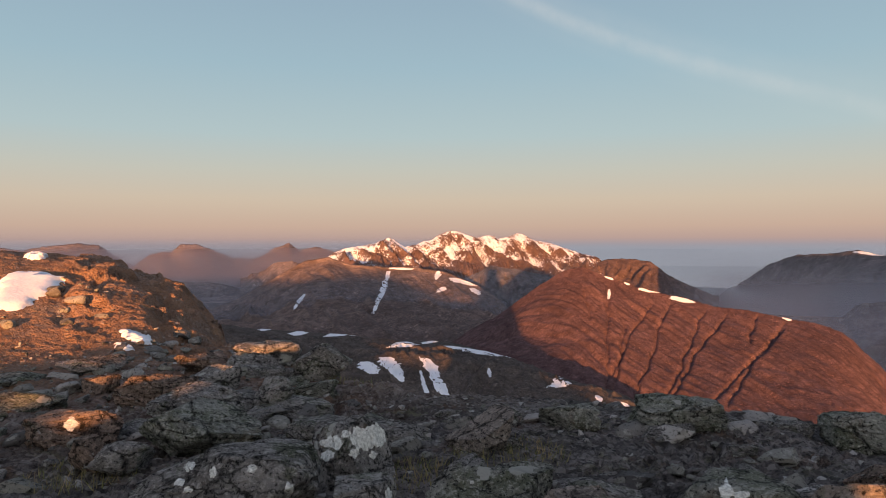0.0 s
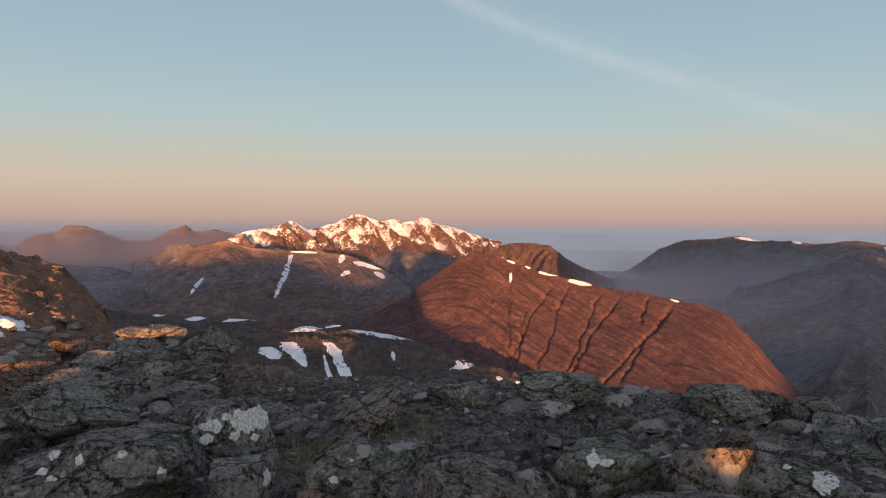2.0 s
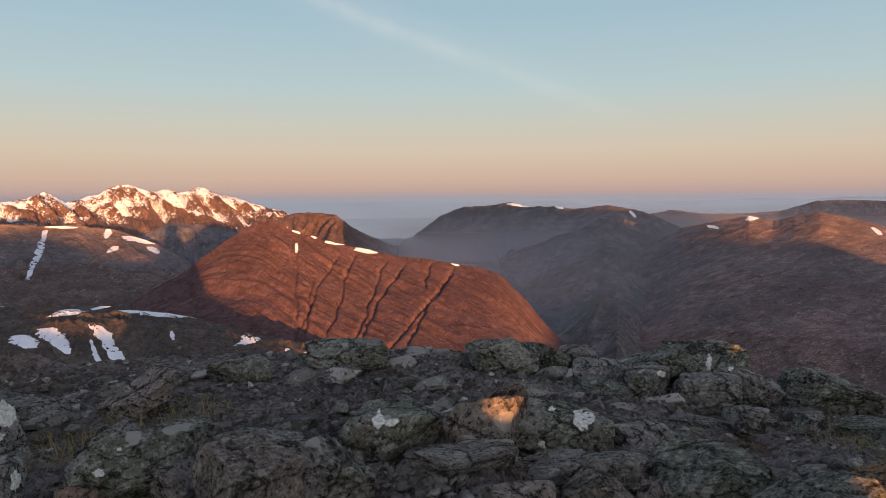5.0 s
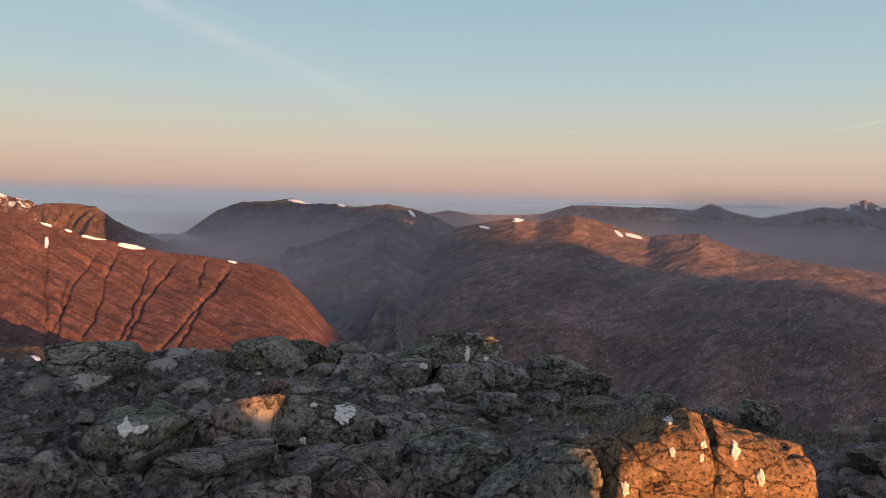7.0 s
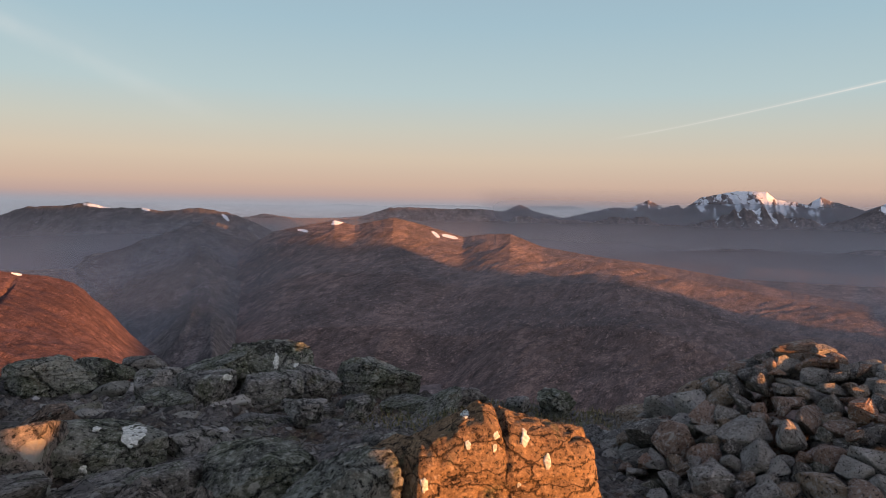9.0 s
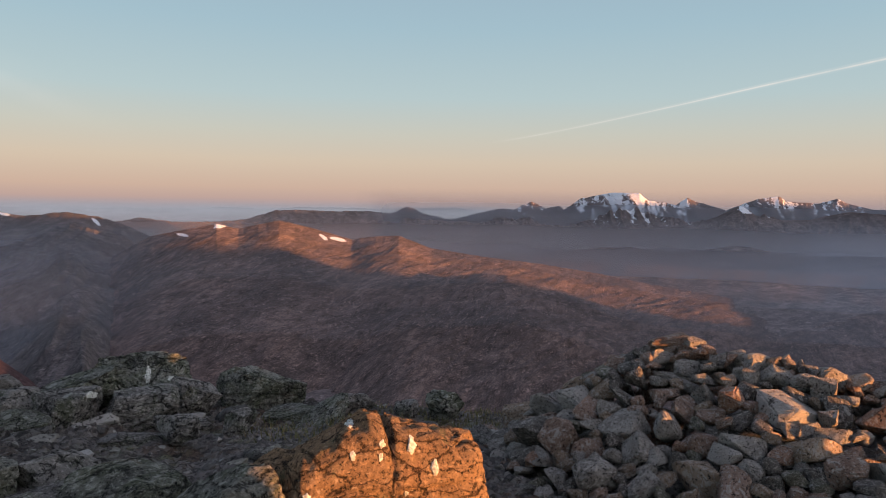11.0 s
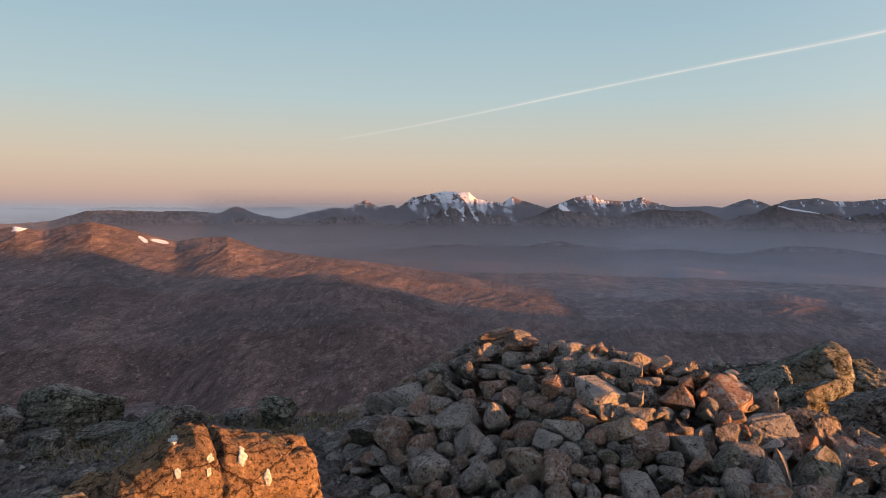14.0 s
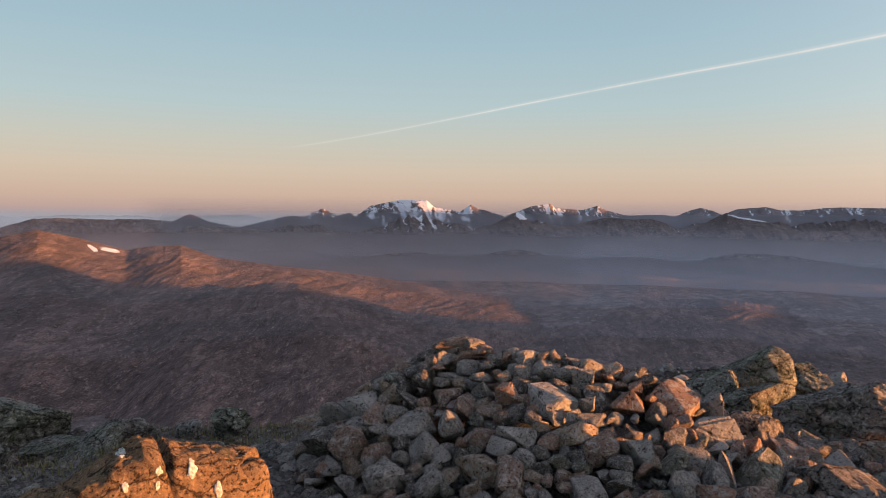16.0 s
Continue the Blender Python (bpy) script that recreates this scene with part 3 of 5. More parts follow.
hill("front_range", "dark foothills below the snowy range", [(-74.0, -1.9), (-80.0, -1.6), (-83.8, -1.29), (-85.7, -1.14), (-87.5, -0.45), (-89.0, 0.38), (-89.5, 0.2), (-90.2, -0.34), (-91.9, -0.64), (-93.7, -0.58), (-94.6, -0.31), (-96.3, 0.06), (-97.1, -0.03), (-98.4, -0.11), (-99.4, -0.01), (-100.4, -0.26), (-101.6, -0.85), (-103.6, -0.24), (-104.5, 0.27), (-105.0, 0.48), (-105.8, 0.19), (-107.3, -0.05), (-108.8, -0.44), (-110.2, -0.86), (-113.5, -0.7), (-122, -0.9)],
     4100, 700, -4.8, H_RANGE, step=0.06, rows=80, jag=0.02, gully=14, glen=90, shear=0.3, seed=13, snow=snow_rare(0.0), calm=True)
hill("brown_moor", "broad brown moorland hill with a sunlit crest", [(-31, -12.5), (-34, -9.4), (-36, -7.5), (-38.6, -5.82), (-41.2, -3.98), (-43.8, -2.52), (-46.3, -2.0), (-48.5, -1.6), (-50.1, -1.95), (-53.2, -1.27), (-55.3, -1.75), (-58.9, -2.75), (-60.6, -2.5), (-62.7, -2.41), (-65.3, -3.38), (-69.7, -4.04), (-74.3, -4.51), (-78.9, -5.14), (-83.5, -5.92), (-88.1, -6.47), (-91.2, -7.1), (-94.6, -6.85), (-98.8, -6.38), (-104.6, -6.01), (-108.2, -6.31), (-112, -6.6), (-118, -7)],
     2500, 1250, -16.8, H_MOOR, rows=190, jag=0.03, gully=1.8, glen=66, shear=-0.6, seed=14, power=0.9, lump=6, snow=snow_rare(-0.3))
hill("moor_shoulder", "rounded shoulder of the brown moor", [(-54, -14), (-57, -10), (-60, -7.6), (-64.4, -6.06), (-67.9, -5.54), (-69.7, -5.42), (-71.6, -5.45), (-74.3, -6.07), (-78.9, -7.39), (-83.6, -8.65), (-88.1, -9.84), (-94, -11)], 2080, 950, -17.5, H_MOOR, rows=150, jag=0.02, gully=3.0, glen=60, shear=-0.6, seed=15, lump=7, power=1.0)
hill("red_ridge", "steep russet hillside with dark diagonal gullies", [(2, -9.6), (0.2, -8.61), (-2.1, -7.03), (-4.4, -5.85), (-7.6, -3.5), (-9.8, -2.13), (-11.2, -1.87), (-12.5, -2.43), (-15.9, -3.6), (-18.9, -4.25), (-21.3, -4.85), (-23.3, -5.0), (-26.3, -5.55), (-27.8, -5.75), (-28.6, -5.95), (-29.5, -6.3), (-30.1, -6.75), (-30.6, -7.28), (-31.8, -8.4), (-33.1, -10.0), (-34.2, -11.1), (-35.6, -12.4), (-38.3, -15.66), (-40, -18)],
     1300, 480, -15.5, H_RED, step=0.05, rows=170, gully=3.4, glen=50, shear=0.9, seed=16, rvar=0.02, lump=5, snow=snow_rare(-0.1),
     clefts=[(-13.2, -3.1, -13.1, -12.5), (-14.4, -6.2, -13.4, -12.5), (-16.4, -4.6, -13.6, -10.2), (-18.5, -4.3, -14.4, -12.3), (-21.0, -5.0, -16.6, -12.5), (-22.5, -5.2, -17.5, -12.5), (-25.5, -5.7, -20.5, -12.8), (-26.3, -6.0, -22.0, -11.8), (-11.2, -4.0, -11.9, -6.0), (-24.0, -5.3, -23.6, -7.3)], cleft=(4.4, 0.14))
hill("crag_spur", "dark craggy spur with snow patches on its flat top", [(30, -6.0), (24, -6.0), (18, -6.09), (15, -6.63), (12, -6.89), (8.4, -7.25), (3.9, -7.72), (-0.7, -7.98), (-5.5, -9.2), (-9.8, -10.75), (-12.5, -11.4), (-15.5, -12.41), (-19, -14)],
     915, 395, -21, H_SPUR, rows=150, jag=0.04, gully=4.5, glen=37, seed=17, lump=2.5, aspect=0.7, edge=([(30, -8.9), (10.2, -8.98), (6.6, -9.43), (3.9, -9.12), (0.2, -9.5), (-3.5, -9.72), (-6.7, -10.21), (-9.8, -10.85), (-12.5, -11.5), (-15.5, -12.5), (-19, -14.1)], 790))

# an unseen range added towards the sun; SHADE shapes its shadows on the valleys
SHADE = [(-3500, -60), (-900, -55), (-669, -45), (-580, -45), (-501, -26), (-440, -28), (-327, -24), (-256, -44), (-185, -74), (-111, -98), (-31, -109), (20, -109), (66, -117), (102, -133), (129, -146), (152, -160), (260, -205), (940, -205), (990, -60), (1100, 20), (1350, 52), (1395, 40), (1420, -110), (1455, -110), (1500, -70), (1561, -86), (1636, -84), (1695, -79), (1745, -130), (1757, -150), (1809, -162), (1869, -195), (1922, -205), (1974, -225), (2036, -255), (2080, -292), (2130, -330), (2300, -335), (3050, -340), (3130, 0), (3200, 52), (3264, 60), (3676, 64), (4123, 70), (4386, 60), (4495, 30), (5200, 10)]


def sunward_range():
    u = np.arange(-3500, 5200, 10.0)
    D = table([(-3500, 1500), (1200, 1500), (2300, 3200)], u)
    top = EYE + table(SHADE, u) + D * math.tan(radians(SUN_EL)) + 5 * fbm(u / 120, u * 0, 4, 50)
    top = np.where(np.abs(u) < 150, EYE + table(SHADE, u) + D * math.tan(radians(SUN_EL)), top)
    prof = np.array([(-500, None), (-160, 0.45), (0, 1.0), (170, 0.4), (520, None)], dtype=object)
    a = radians(SUN_AZ)
    sx, sy = -math.sin(a), math.cos(a)
    rows = []
    for off, f in prof:
        z = np.full(u.shape, -330.0) if f is None else -330 + (top + 330) * f
        d = D + off
        rows.append(np.stack([sx * d - sy * u, sy * d + sx * u, z], -1))
    tagged(new("sunward_range", grid_mesh("sunward_range", np.stack(rows), H_GREY)), "unseen mountain range added sunward to shade the valleys", "mountain", kind="structure")


sunward_range()

# ---------------------------------------------------------------- the ground: one sheet from the summit to the horizon
RIM = [(180, 24), (130, 14), (95, 12), (60, 20), (30, 21), (20, 20), (15, 14), (8, 8.8), (0, 7.7), (-10, 7.5), (-20, 7.3), (-35, 7.3), (-45, 7.5), (-55, 7.6), (-65, 7.6), (-80, 8.6), (-95, 11.5), (-108, 13), (-125, 14), (-150, 20), (-180, 24)]
MOUND = [(15, -7.7), (16.3, -6.5), (18, -5.13), (19.4, -3.79), (20.4, -2.6), (22.4, -2.25), (25.1, -1.2), (28, -0.62), (30.5, -0.75), (32.2, -0.5), (60, -1.0), (90, -4.0)]
VALLEY = [(8, -1.7), (60, -134), (150, -208), (300, -246), (450, -268), (700, -300), (1000, -345), (1500, -365), (2000, -345), (2600, -275), (3000, -240), (4000, -238), (4350, -222), (4700, -130), (4960, -42), (4990, -40)]


def base_height(x, y):
    """The summit's broad shape and the valley floor round it."""
    r, az = np.hypot(x, y), np.degrees(np.arctan2(-x, y))
    k = np.where(y < 0, 0.006, 0.0115)
    g = -1.64 - k * np.maximum(0, np.minimum(x, 11)) ** 2 - 0.02 * np.maximum(0, np.minimum(y, 12) - 5)
    crest = 18.0 * np.tan(np.radians(table(MOUND, az)))
    on = smooth(14.5, 17.0, az) * (1 - smooth(75, 95, az))
    g = g + on * (crest - g) * smooth(11.5, 18.0, r)
    rim = table(RIM, az)
    over = np.maximum(0, r - rim)
    fall = np.minimum(over * 12, 0.30 * over + over * over * 0.30)
    valley = table(VALLEY, r)
    valley = np.where(y < -600, np.minimum(valley, -250), valley)
    z = np.where(over > 0, np.maximum(g - fall, np.minimum(valley, g)), g)
    far = smooth(250, 420, r)
    return EYE + z * (1 - far) + valley * far


def ground_height(x, y, fine=True):
    r = np.hypot(x, y)
    z = base_height(x, y)
    a = radians(-35)
    u, v = (x * math.cos(a) - y * math.sin(a)) / 1.9, x * math.sin(a) + y * math.cos(a)
    wu, wv = u + 0.18 * fbm(x * 1.3, y * 1.3, 3, 61), v + 0.18 * fbm(x * 1.3 + 9, y * 1.3, 3, 62)
    bare = smooth(-0.25, 0.35, fbm(x * 0.45, y * 0.45, 3, 63))
    near = 1 - smooth(30, 80, r)
    mound = 1.0 + 0.15 * smooth(12, 17, r)
    far = smooth(10, 14, r)
    ledge = 0.34 * fbm(u * 0.75, v * 0.9, 4, 66, 0.55) + 0.05 * v
    k = ledge / 0.075 + 0.25 * fbm(x * 3, y * 3, 3, 71)
    f = k - np.floor(k)
    ledge = 0.075 * (np.floor(k) + smooth(0.55, 0.95, f) + 0.25 * f - 0.12) - 0.05 * v
    q = (0.30 * fbm(u * 1.1 + 4, v * 1.5, 4, 74, 0.6) + 0.10 * v) / 0.03 + 0.3 * fbm(x * 5, y * 5, 3, 75)
    f = q - np.floor(q)
    plate = 0.03 * (np.floor(q) + smooth(0.6, 0.95, f) - q) + 0.022 * (hash2(np.floor(q), np.floor(u * 0.9 + 0.3 * np.floor(q)), 76) - 0.5)
    way_ = 0.30 + 0.70 * smooth(0.45, 1.5, np.abs(x - 0.15 - 0.06 * y))
    d = (0.22 * ledge + 0.8 * plate * (0.3 + 0.7 * bare)) * (1 - 0.85 * far) + 0.045 * blocks(wu, wv, 0.62, 64) * (0.2 + 0.8 * bare) + 0.030 * blocks(wu, wv, 0.24, 65) * (0.2 + 0.8 * bare)
    d = d + far * (0.22 * blocks(wu, wv, 2.1, 72) + 0.15 * blocks(wu, wv, 0.9, 73) + 0.07 * blocks(wu, wv, 0.4, 77) + 0.10 * fbm(x * 1.7, y * 1.7, 4, 78, 0.6) - 0.22)
    d = d * np.where(y > 0, way_, 1.0)
    az = np.degrees(np.arctan2(-x, y))
    bed = np.exp(-((az - 31.0) / 3.0) ** 4) * smooth(11, 12.5, r) + np.exp(-((az - 23.9) / 1.7) ** 4) * smooth(8.5, 9.5, r) * (1 - smooth(15.5, 16.5, r))
    d = d * (1 - np.clip(bed, 0, 1))
    if fine:
        d = d + 0.032 * blocks(wu, wv, 0.085, 67) * (0.4 + 0.6 * bare) + 0.024 * fbm(x * 9, y * 9, 4, 68, 0.65)
    z = z + d * near * mound + smooth(40, 200, r) * (1 - smooth(250, 420, r)) * 3.0 * fbm(x / 30, y / 30, 4, 69)
    return z + smooth(800, 1500, r) * 5 * fbm(x / 260, y / 260, 4, 70)


def make_ground():
    az = np.concatenate([np.arange(-118, 38, 0.22), np.arange(38, 242, 1.5)])
    r = np.concatenate([np.linspace(0.02, 1.9, 14, endpoint=False), np.geomspace(1.9, 14, 430, endpoint=False), np.geomspace(14, 24, 170, endpoint=False), np.geomspace(24, 60, 40, endpoint=False), np.geomspace(60, 4980, 90)])
    A, Rr = np.meshgrid(az, r)
    P = polar(Rr, A, 0 * Rr)
    z = ground_height(P[..., 0], P[..., 1])
    P[..., 2] = z
    me = grid_mesh("ground", P, GROUND, closed=True)
    me.materials.append(H_VALLEY)
    nc = len(az)
    cut = int(np.searchsorted(r, 60))
    mi = np.zeros(len(me.polygons), dtype=np.int32)
    mi[cut * nc:] = 1
    me.polygons.foreach_set("material_index", mi)
    tagged(new("ground", me), "stony summit ground of grey rock, gravel and heath", "ground", kind="structure")


make_ground()


def floor_at(x, y):
    return float(ground_height(np.array([float(x)]), np.array([float(y)]), False)[0])


# ---------------------------------------------------------------- boulders
def lump_mesh(name, size, seed, mat, cuts=11, sub=6, rough=0.072, square=0.45, layers=4.0, planes=(), shape=None):
    """A boulder: a block cut by planes, with cracked, worn and pitted faces."""
    rnd = random.Random(seed)
    bm = bmesh.new()
    bmesh.ops.create_icosphere(bm, subdivisions=sub, radius=1.0)
    v = np.array([p.co[:] for p in bm.verts])
    v = v / (np.abs(v) ** (2 + 6 * square)).sum(1, keepdims=True) ** (1 / (2 + 6 * square))
    o = rnd.uniform(0, 50)
    for i in range(cuts):
        n = np.array([rnd.gauss(0, 1), rnd.gauss(0, 1), rnd.gauss(0, 0.7)])
        n /= np.linalg.norm(n)
        over = np.maximum(0, v @ n - rnd.uniform(0.60, 0.95))
        v = v - over[:, None] * n
    for n, k in planes:
        n = np.array(n) / np.linalg.norm(n)
        v = v - np.maximum(0, v @ n - k)[:, None] * n
    nrm = v / np.linalg.norm(v, axis=1, keepdims=True)
    a, b, c = v[:, 0] + o, v[:, 1] + o, v[:, 2] + o
    d = 0.75 * fbm(a * 1.2 + c * 0.7, b * 1.2 - c * 0.9, 3, seed)
    d = d + 0.50 * blocks(a * 0.9 + 0.5 * c, b * 0.6 + c * 1.1, 0.8, seed + 8) + 0.26 * blocks(a + 0.7 * c, b * 0.8 - c * 1.3, 0.33, seed + 9)
    d = d + 0.14 * fbm(a * 9 + c * 7, b * 9 - c * 8, 4, seed + 6, 0.65)
    if layers:
        q = (c + 0.25 * a) * layers + 0.8 * fbm(a * 1.4, b * 1.4, 3, seed + 3)
        f = q - np.floor(q)
        d = d + 0.35 * (hash2(np.floor(q), np.floor(q) * 0, seed) - 0.5) - 0.5 * (1 - smooth(0.0, 0.14, np.minimum(f, 1 - f)))
    v = v + nrm * (d * rough * 1.6)[:, None]
    if shape:
        v = shape(v)
    lo, hi = v.min(0), v.max(0)
    v = (v - (lo + hi) / 2) / (hi - lo) * np.array(size)
    for p, q in zip(bm.verts, v):
        p.co = q
    for f in bm.faces:
        f.smooth = True
    me = bpy.data.meshes.new(name)
    bm.to_mesh(me)
    bm.free()
    me.materials.append(mat)
    return me


def stone_mesh(name, size, seed, mat, points=15):
    """An angular broken stone with chipped edges."""
    rnd = random.Random(seed)
    bm = bmesh.new()
    for i in range(points):
        p = Vector((rnd.uniform(-1, 1), rnd.uniform(-1, 1), rnd.uniform(-1, 1)))
        k = 4.0 + 5.0 * ((seed * 7) % 5) / 4
        p = p / (abs(p.x) ** k + abs(p.y) ** k + abs(p.z) ** k) ** (1 / k) * rnd.uniform(0.85, 1.0)
        bm.verts.new((p.x * size[0] / 2, p.y * size[1] / 2, p.z * size[2] / 2))
    hull = bmesh.ops.convex_hull(bm, input=bm.verts)
    bmesh.ops.delete(bm, geom=[g for g in hull["geom_interior"] if isinstance(g, bmesh.types.BMVert)], context="VERTS")
    bmesh.ops.dissolve_limit(bm, angle_limit=radians(14), verts=bm.verts, edges=bm.edges)
    bmesh.ops.bevel(bm, geom=list(bm.edges), offset=0.07 * min(size), segments=2, affect="EDGES", clamp_overlap=True)
    bmesh.ops.triangulate(bm, faces=bm.faces)
    bmesh.ops.recalc_face_normals(bm, faces=bm.faces)
    me = bpy.data.meshes.new(name)
    bm.to_mesh(me)
    bm.free()
    me.materials.append(mat)
    return me


def boulder(name, label, x, y, size, yaw, mat, seed, sink=0.25, tilt=(0, 0), z=None, **kw):
    """A boulder resting in the ground; size is its width, depth and visible height."""
    w_, d_, h_ = size[0] * 1.04, size[1] * 1.04, size[2] * 1.02
    me = lump_mesh(name, (w_, d_, h_ * (1 + sink)), seed, mat, **kw)
    g = float(base_height(np.array([float(x)]), np.array([float(y)]))[0]) if z is None else z
    ob = new(name, me)
    ob.matrix_world = pose(x, y, g + h_ * (1 + sink) * 0.5 - h_ * sink, tilt[0], tilt[1], yaw)
    return tagged(ob, label, "boulder", group="summit boulders")


boulder("boulder", "dark boulder crusted with white lichen", -0.64, 4.94, (0.55, 0.5, 0.42), 8, ROCK_PALE, 100, tilt=(0, -6), layers=0.0, rough=0.05)
boulder("boulder", "large rough boulder spotted with pale lichen", -1.31, 4.24, (1.09, 0.75, 0.41), 12, ROCK, 101, rough=0.055)
boulder("boulder", "sloping grey slab of rock", -1.94, 5.63, (0.92, 0.65, 0.36), 16, ROCK_GREEN, 102, planes=[((0.45, -0.2, 0.87), 0.30)], rough=0.05)
boulder("boulder", "low dark rock with one lichen patch", -0.47, 4.13, (0.4, 0.36, 0.26), 20, ROCK, 103, square=0.6, rough=0.04, layers=0.0)
boulder("boulder", "pale wedge-shaped rock on the summit", 0.29, 5.7, (0.56, 0.44, 0.32), -8, ROCK_TAN, 104, planes=[((-0.6, -0.3, 0.74), 0.28)], rough=0.05)
boulder("boulder", "dark mossy boulder with white spots", 0.28, 4.11, (0.75, 0.58, 0.33), 8, ROCK_GREEN, 105, rough=0.05)
boulder("boulder", "pinkish broken boulder on the summit", 0.74, 3.49, (0.5, 0.43, 0.36), 20, ROCK_TAN, 106, tilt=(8, 0), layers=0.0, rough=0.045)
boulder("boulder", "small rounded grey stone", 0.45, 3.95, (0.38, 0.33, 0.22), 0, ROCK, 107, square=0.6, rough=0.04, layers=0.0)
boulder("boulder", "dark boulder pitted and blotched with white lichen", 1.13, 3.63, (0.58, 0.49, 0.34), -15, ROCK_PALE, 108, rough=0.06)
boulder("boulder", "flat grey slab of rock", 1.01, 4.17, (0.73, 0.42, 0.22), -11, ROCK, 138, tilt=(0, 6), rough=0.05)
boulder("boulder", "brown stone half sunk in the ground", -0.03, 3.9, (0.22, 0.19, 0.17), 3, ROCK_BROWN, 139, square=0.6, rough=0.04, layers=0.0)
boulder("boulder", "rounded boulder with two lichen patches", 1.7, 4.05, (0.62, 0.47, 0.33), -20, ROCK_GREEN, 109, square=0.7, rough=0.035, layers=0.0, cuts=7)
boulder("boulder", "pale boulder catching the sun on its top", 2.25, 3.85, (0.59, 0.45, 0.42), -28, ROCK_TAN, 110, square=0.7, rough=0.045, layers=0.0, cuts=8)
boulder("boulder", "greenish boulder with a white lichen patch", 2.76, 3.81, (0.75, 0.5, 0.35), -34, ROCK_GREEN, 140, square=0.7, rough=0.045, layers=0.0, cuts=8, planes=[((0.35, 0.0, 0.94), 0.62)])
boulder("boulder", "low brown rock behind a split boulder", 3.04, 4.9, (0.43, 0.25, 0.18), -30, ROCK_BROWN, 141, square=0.6, rough=0.04, layers=0.0)
boulder("boulder", "thin flat grey stone", 1.9, 3.57, (0.39, 0.24, 0.13), -30, ROCK, 111, square=0.6, rough=0.04, layers=0.0)
boulder("boulder", "long layered slab lying low", 2.57, 3.33, (0.83, 0.34, 0.17), -38, ROCK, 112, tilt=(0, -6), rough=0.06)
boulder("boulder", "dark squat boulder on the summit", 3.33, 3.61, (0.57, 0.45, 0.23), -40, ROCK, 113, square=0.6, rough=0.04, layers=0.0)
boulder("boulder", "smooth greenish boulder on the summit", 3.16, 2.77, (0.76, 0.52, 0.3), -50, ROCK_GREEN, 114, tilt=(0, -4), square=0.55, rough=0.04, layers=1.5)
boulder("boulder", "pointed tan stone on the summit", 2.4, 2.85, (0.4, 0.32, 0.25), -36, ROCK_TAN, 115, planes=[((0.6, 0, 0.8), 0.35), ((-0.6, 0, 0.8), 0.45)], layers=0.0)
boulder("boulder", "small pointed stone lit by the sun", 2.61, 2.7, (0.19, 0.18, 0.23), 10, ROCK_TAN, 116, planes=[((0.75, 0, 0.66), 0.25), ((-0.75, 0, 0.66), 0.35)], layers=0.0, sub=5)
boulder("boulder", "grey stone with a warm sunlit corner", 1.96, 2.97, (0.39, 0.31, 0.22), -31, ROCK_TAN, 142, square=0.6, rough=0.04, layers=0.0)
boulder("boulder", "shaded shoulder of rock beside a sunlit boulder", 3.02, 2.14, (0.64, 0.52, 0.43), -50, ROCK_GREEN, 117, planes=[((-0.5, 0, 0.86), 0.35)], rough=0.05)
boulder("boulder", "domed top block of the outcrop", 5.46, 5.23, (0.93, 0.66, 0.46), -43, ROCK_GREEN, 118, rough=0.06)
boulder("boulder", "sloping back block of the outcrop", 4.98, 5.52, (0.8, 0.55, 0.34), -39, ROCK_GREEN, 143, planes=[((-0.5, 0, 0.86), 0.40)], rough=0.05)
boulder("boulder", "square low block of the outcrop", 4.44, 4.93, (0.5, 0.4, 0.27), -42, ROCK, 119, square=0.75, rough=0.04, layers=0.0, cuts=6)
boulder("boulder", "broad grey block of the outcrop", 4.92, 4.62, (0.59, 0.42, 0.27), -46, ROCK, 120, square=0.7, rough=0.045, cuts=7)
boulder("boulder", "grey end block of the outcrop", 5.52, 4.57, (0.45, 0.37, 0.31), -47, ROCK, 144, rough=0.05)
boulder("boulder", "mossy green block at the summit's edge", 6.24, 4.38, (0.88, 0.53, 0.39), -52, ROCK_GREEN, 121, rough=0.055, planes=[((0.5, 0, 0.86), 0.6)])
boulder("boulder", "upright block beside the outcrop", 4.25, 5.33, (0.42, 0.34, 0.27), -38, ROCK, 122, square=0.7, rough=0.045, layers=0.0, cuts=7)
boulder("boulder", "jagged green-grey rock at the summit's edge", 3.84, 6.39, (0.76, 0.45, 0.3), -28, ROCK_GREEN, 137)
boulder("boulder", "low jagged rock at the summit's edge", 4.4, 6.44, (0.58, 0.4, 0.25), -31, ROCK_GREEN, 123)
boulder("boulder", "dark notched rock at the summit's edge", 4.85, 6.41, (0.45, 0.32, 0.22), -34, ROCK, 145)
boulder("boulder", "small square block in the gravel", 5.13, 3.73, (0.27, 0.22, 0.18), -51, ROCK, 146, square=0.6, rough=0.04, layers=0.0, sub=5)
boulder("boulder", "small dark block in the gravel", 4.64, 3.95, (0.35, 0.28, 0.18), -46, ROCK, 147, sub=5)
boulder("boulder", "dark flat rock in the gravel", 3.36, 3.7, (0.46, 0.32, 0.17), -38, ROCK, 148, sub=5)
boulder("boulder", "low rock on the gravel edge", 6.55, 3.51, (0.5, 0.36, 0.21), -59, ROCK, 149, sub=5)
boulder("boulder", "small upright rock on the gravel edge", 7.11, 2.71, (0.4, 0.28, 0.26), -66, ROCK_GREEN, 150, sub=5)
boulder("boulder", "little rock on the gravel edge", 6.81, 3.01, (0.25, 0.2, 0.16), -63, ROCK, 151, sub=5)
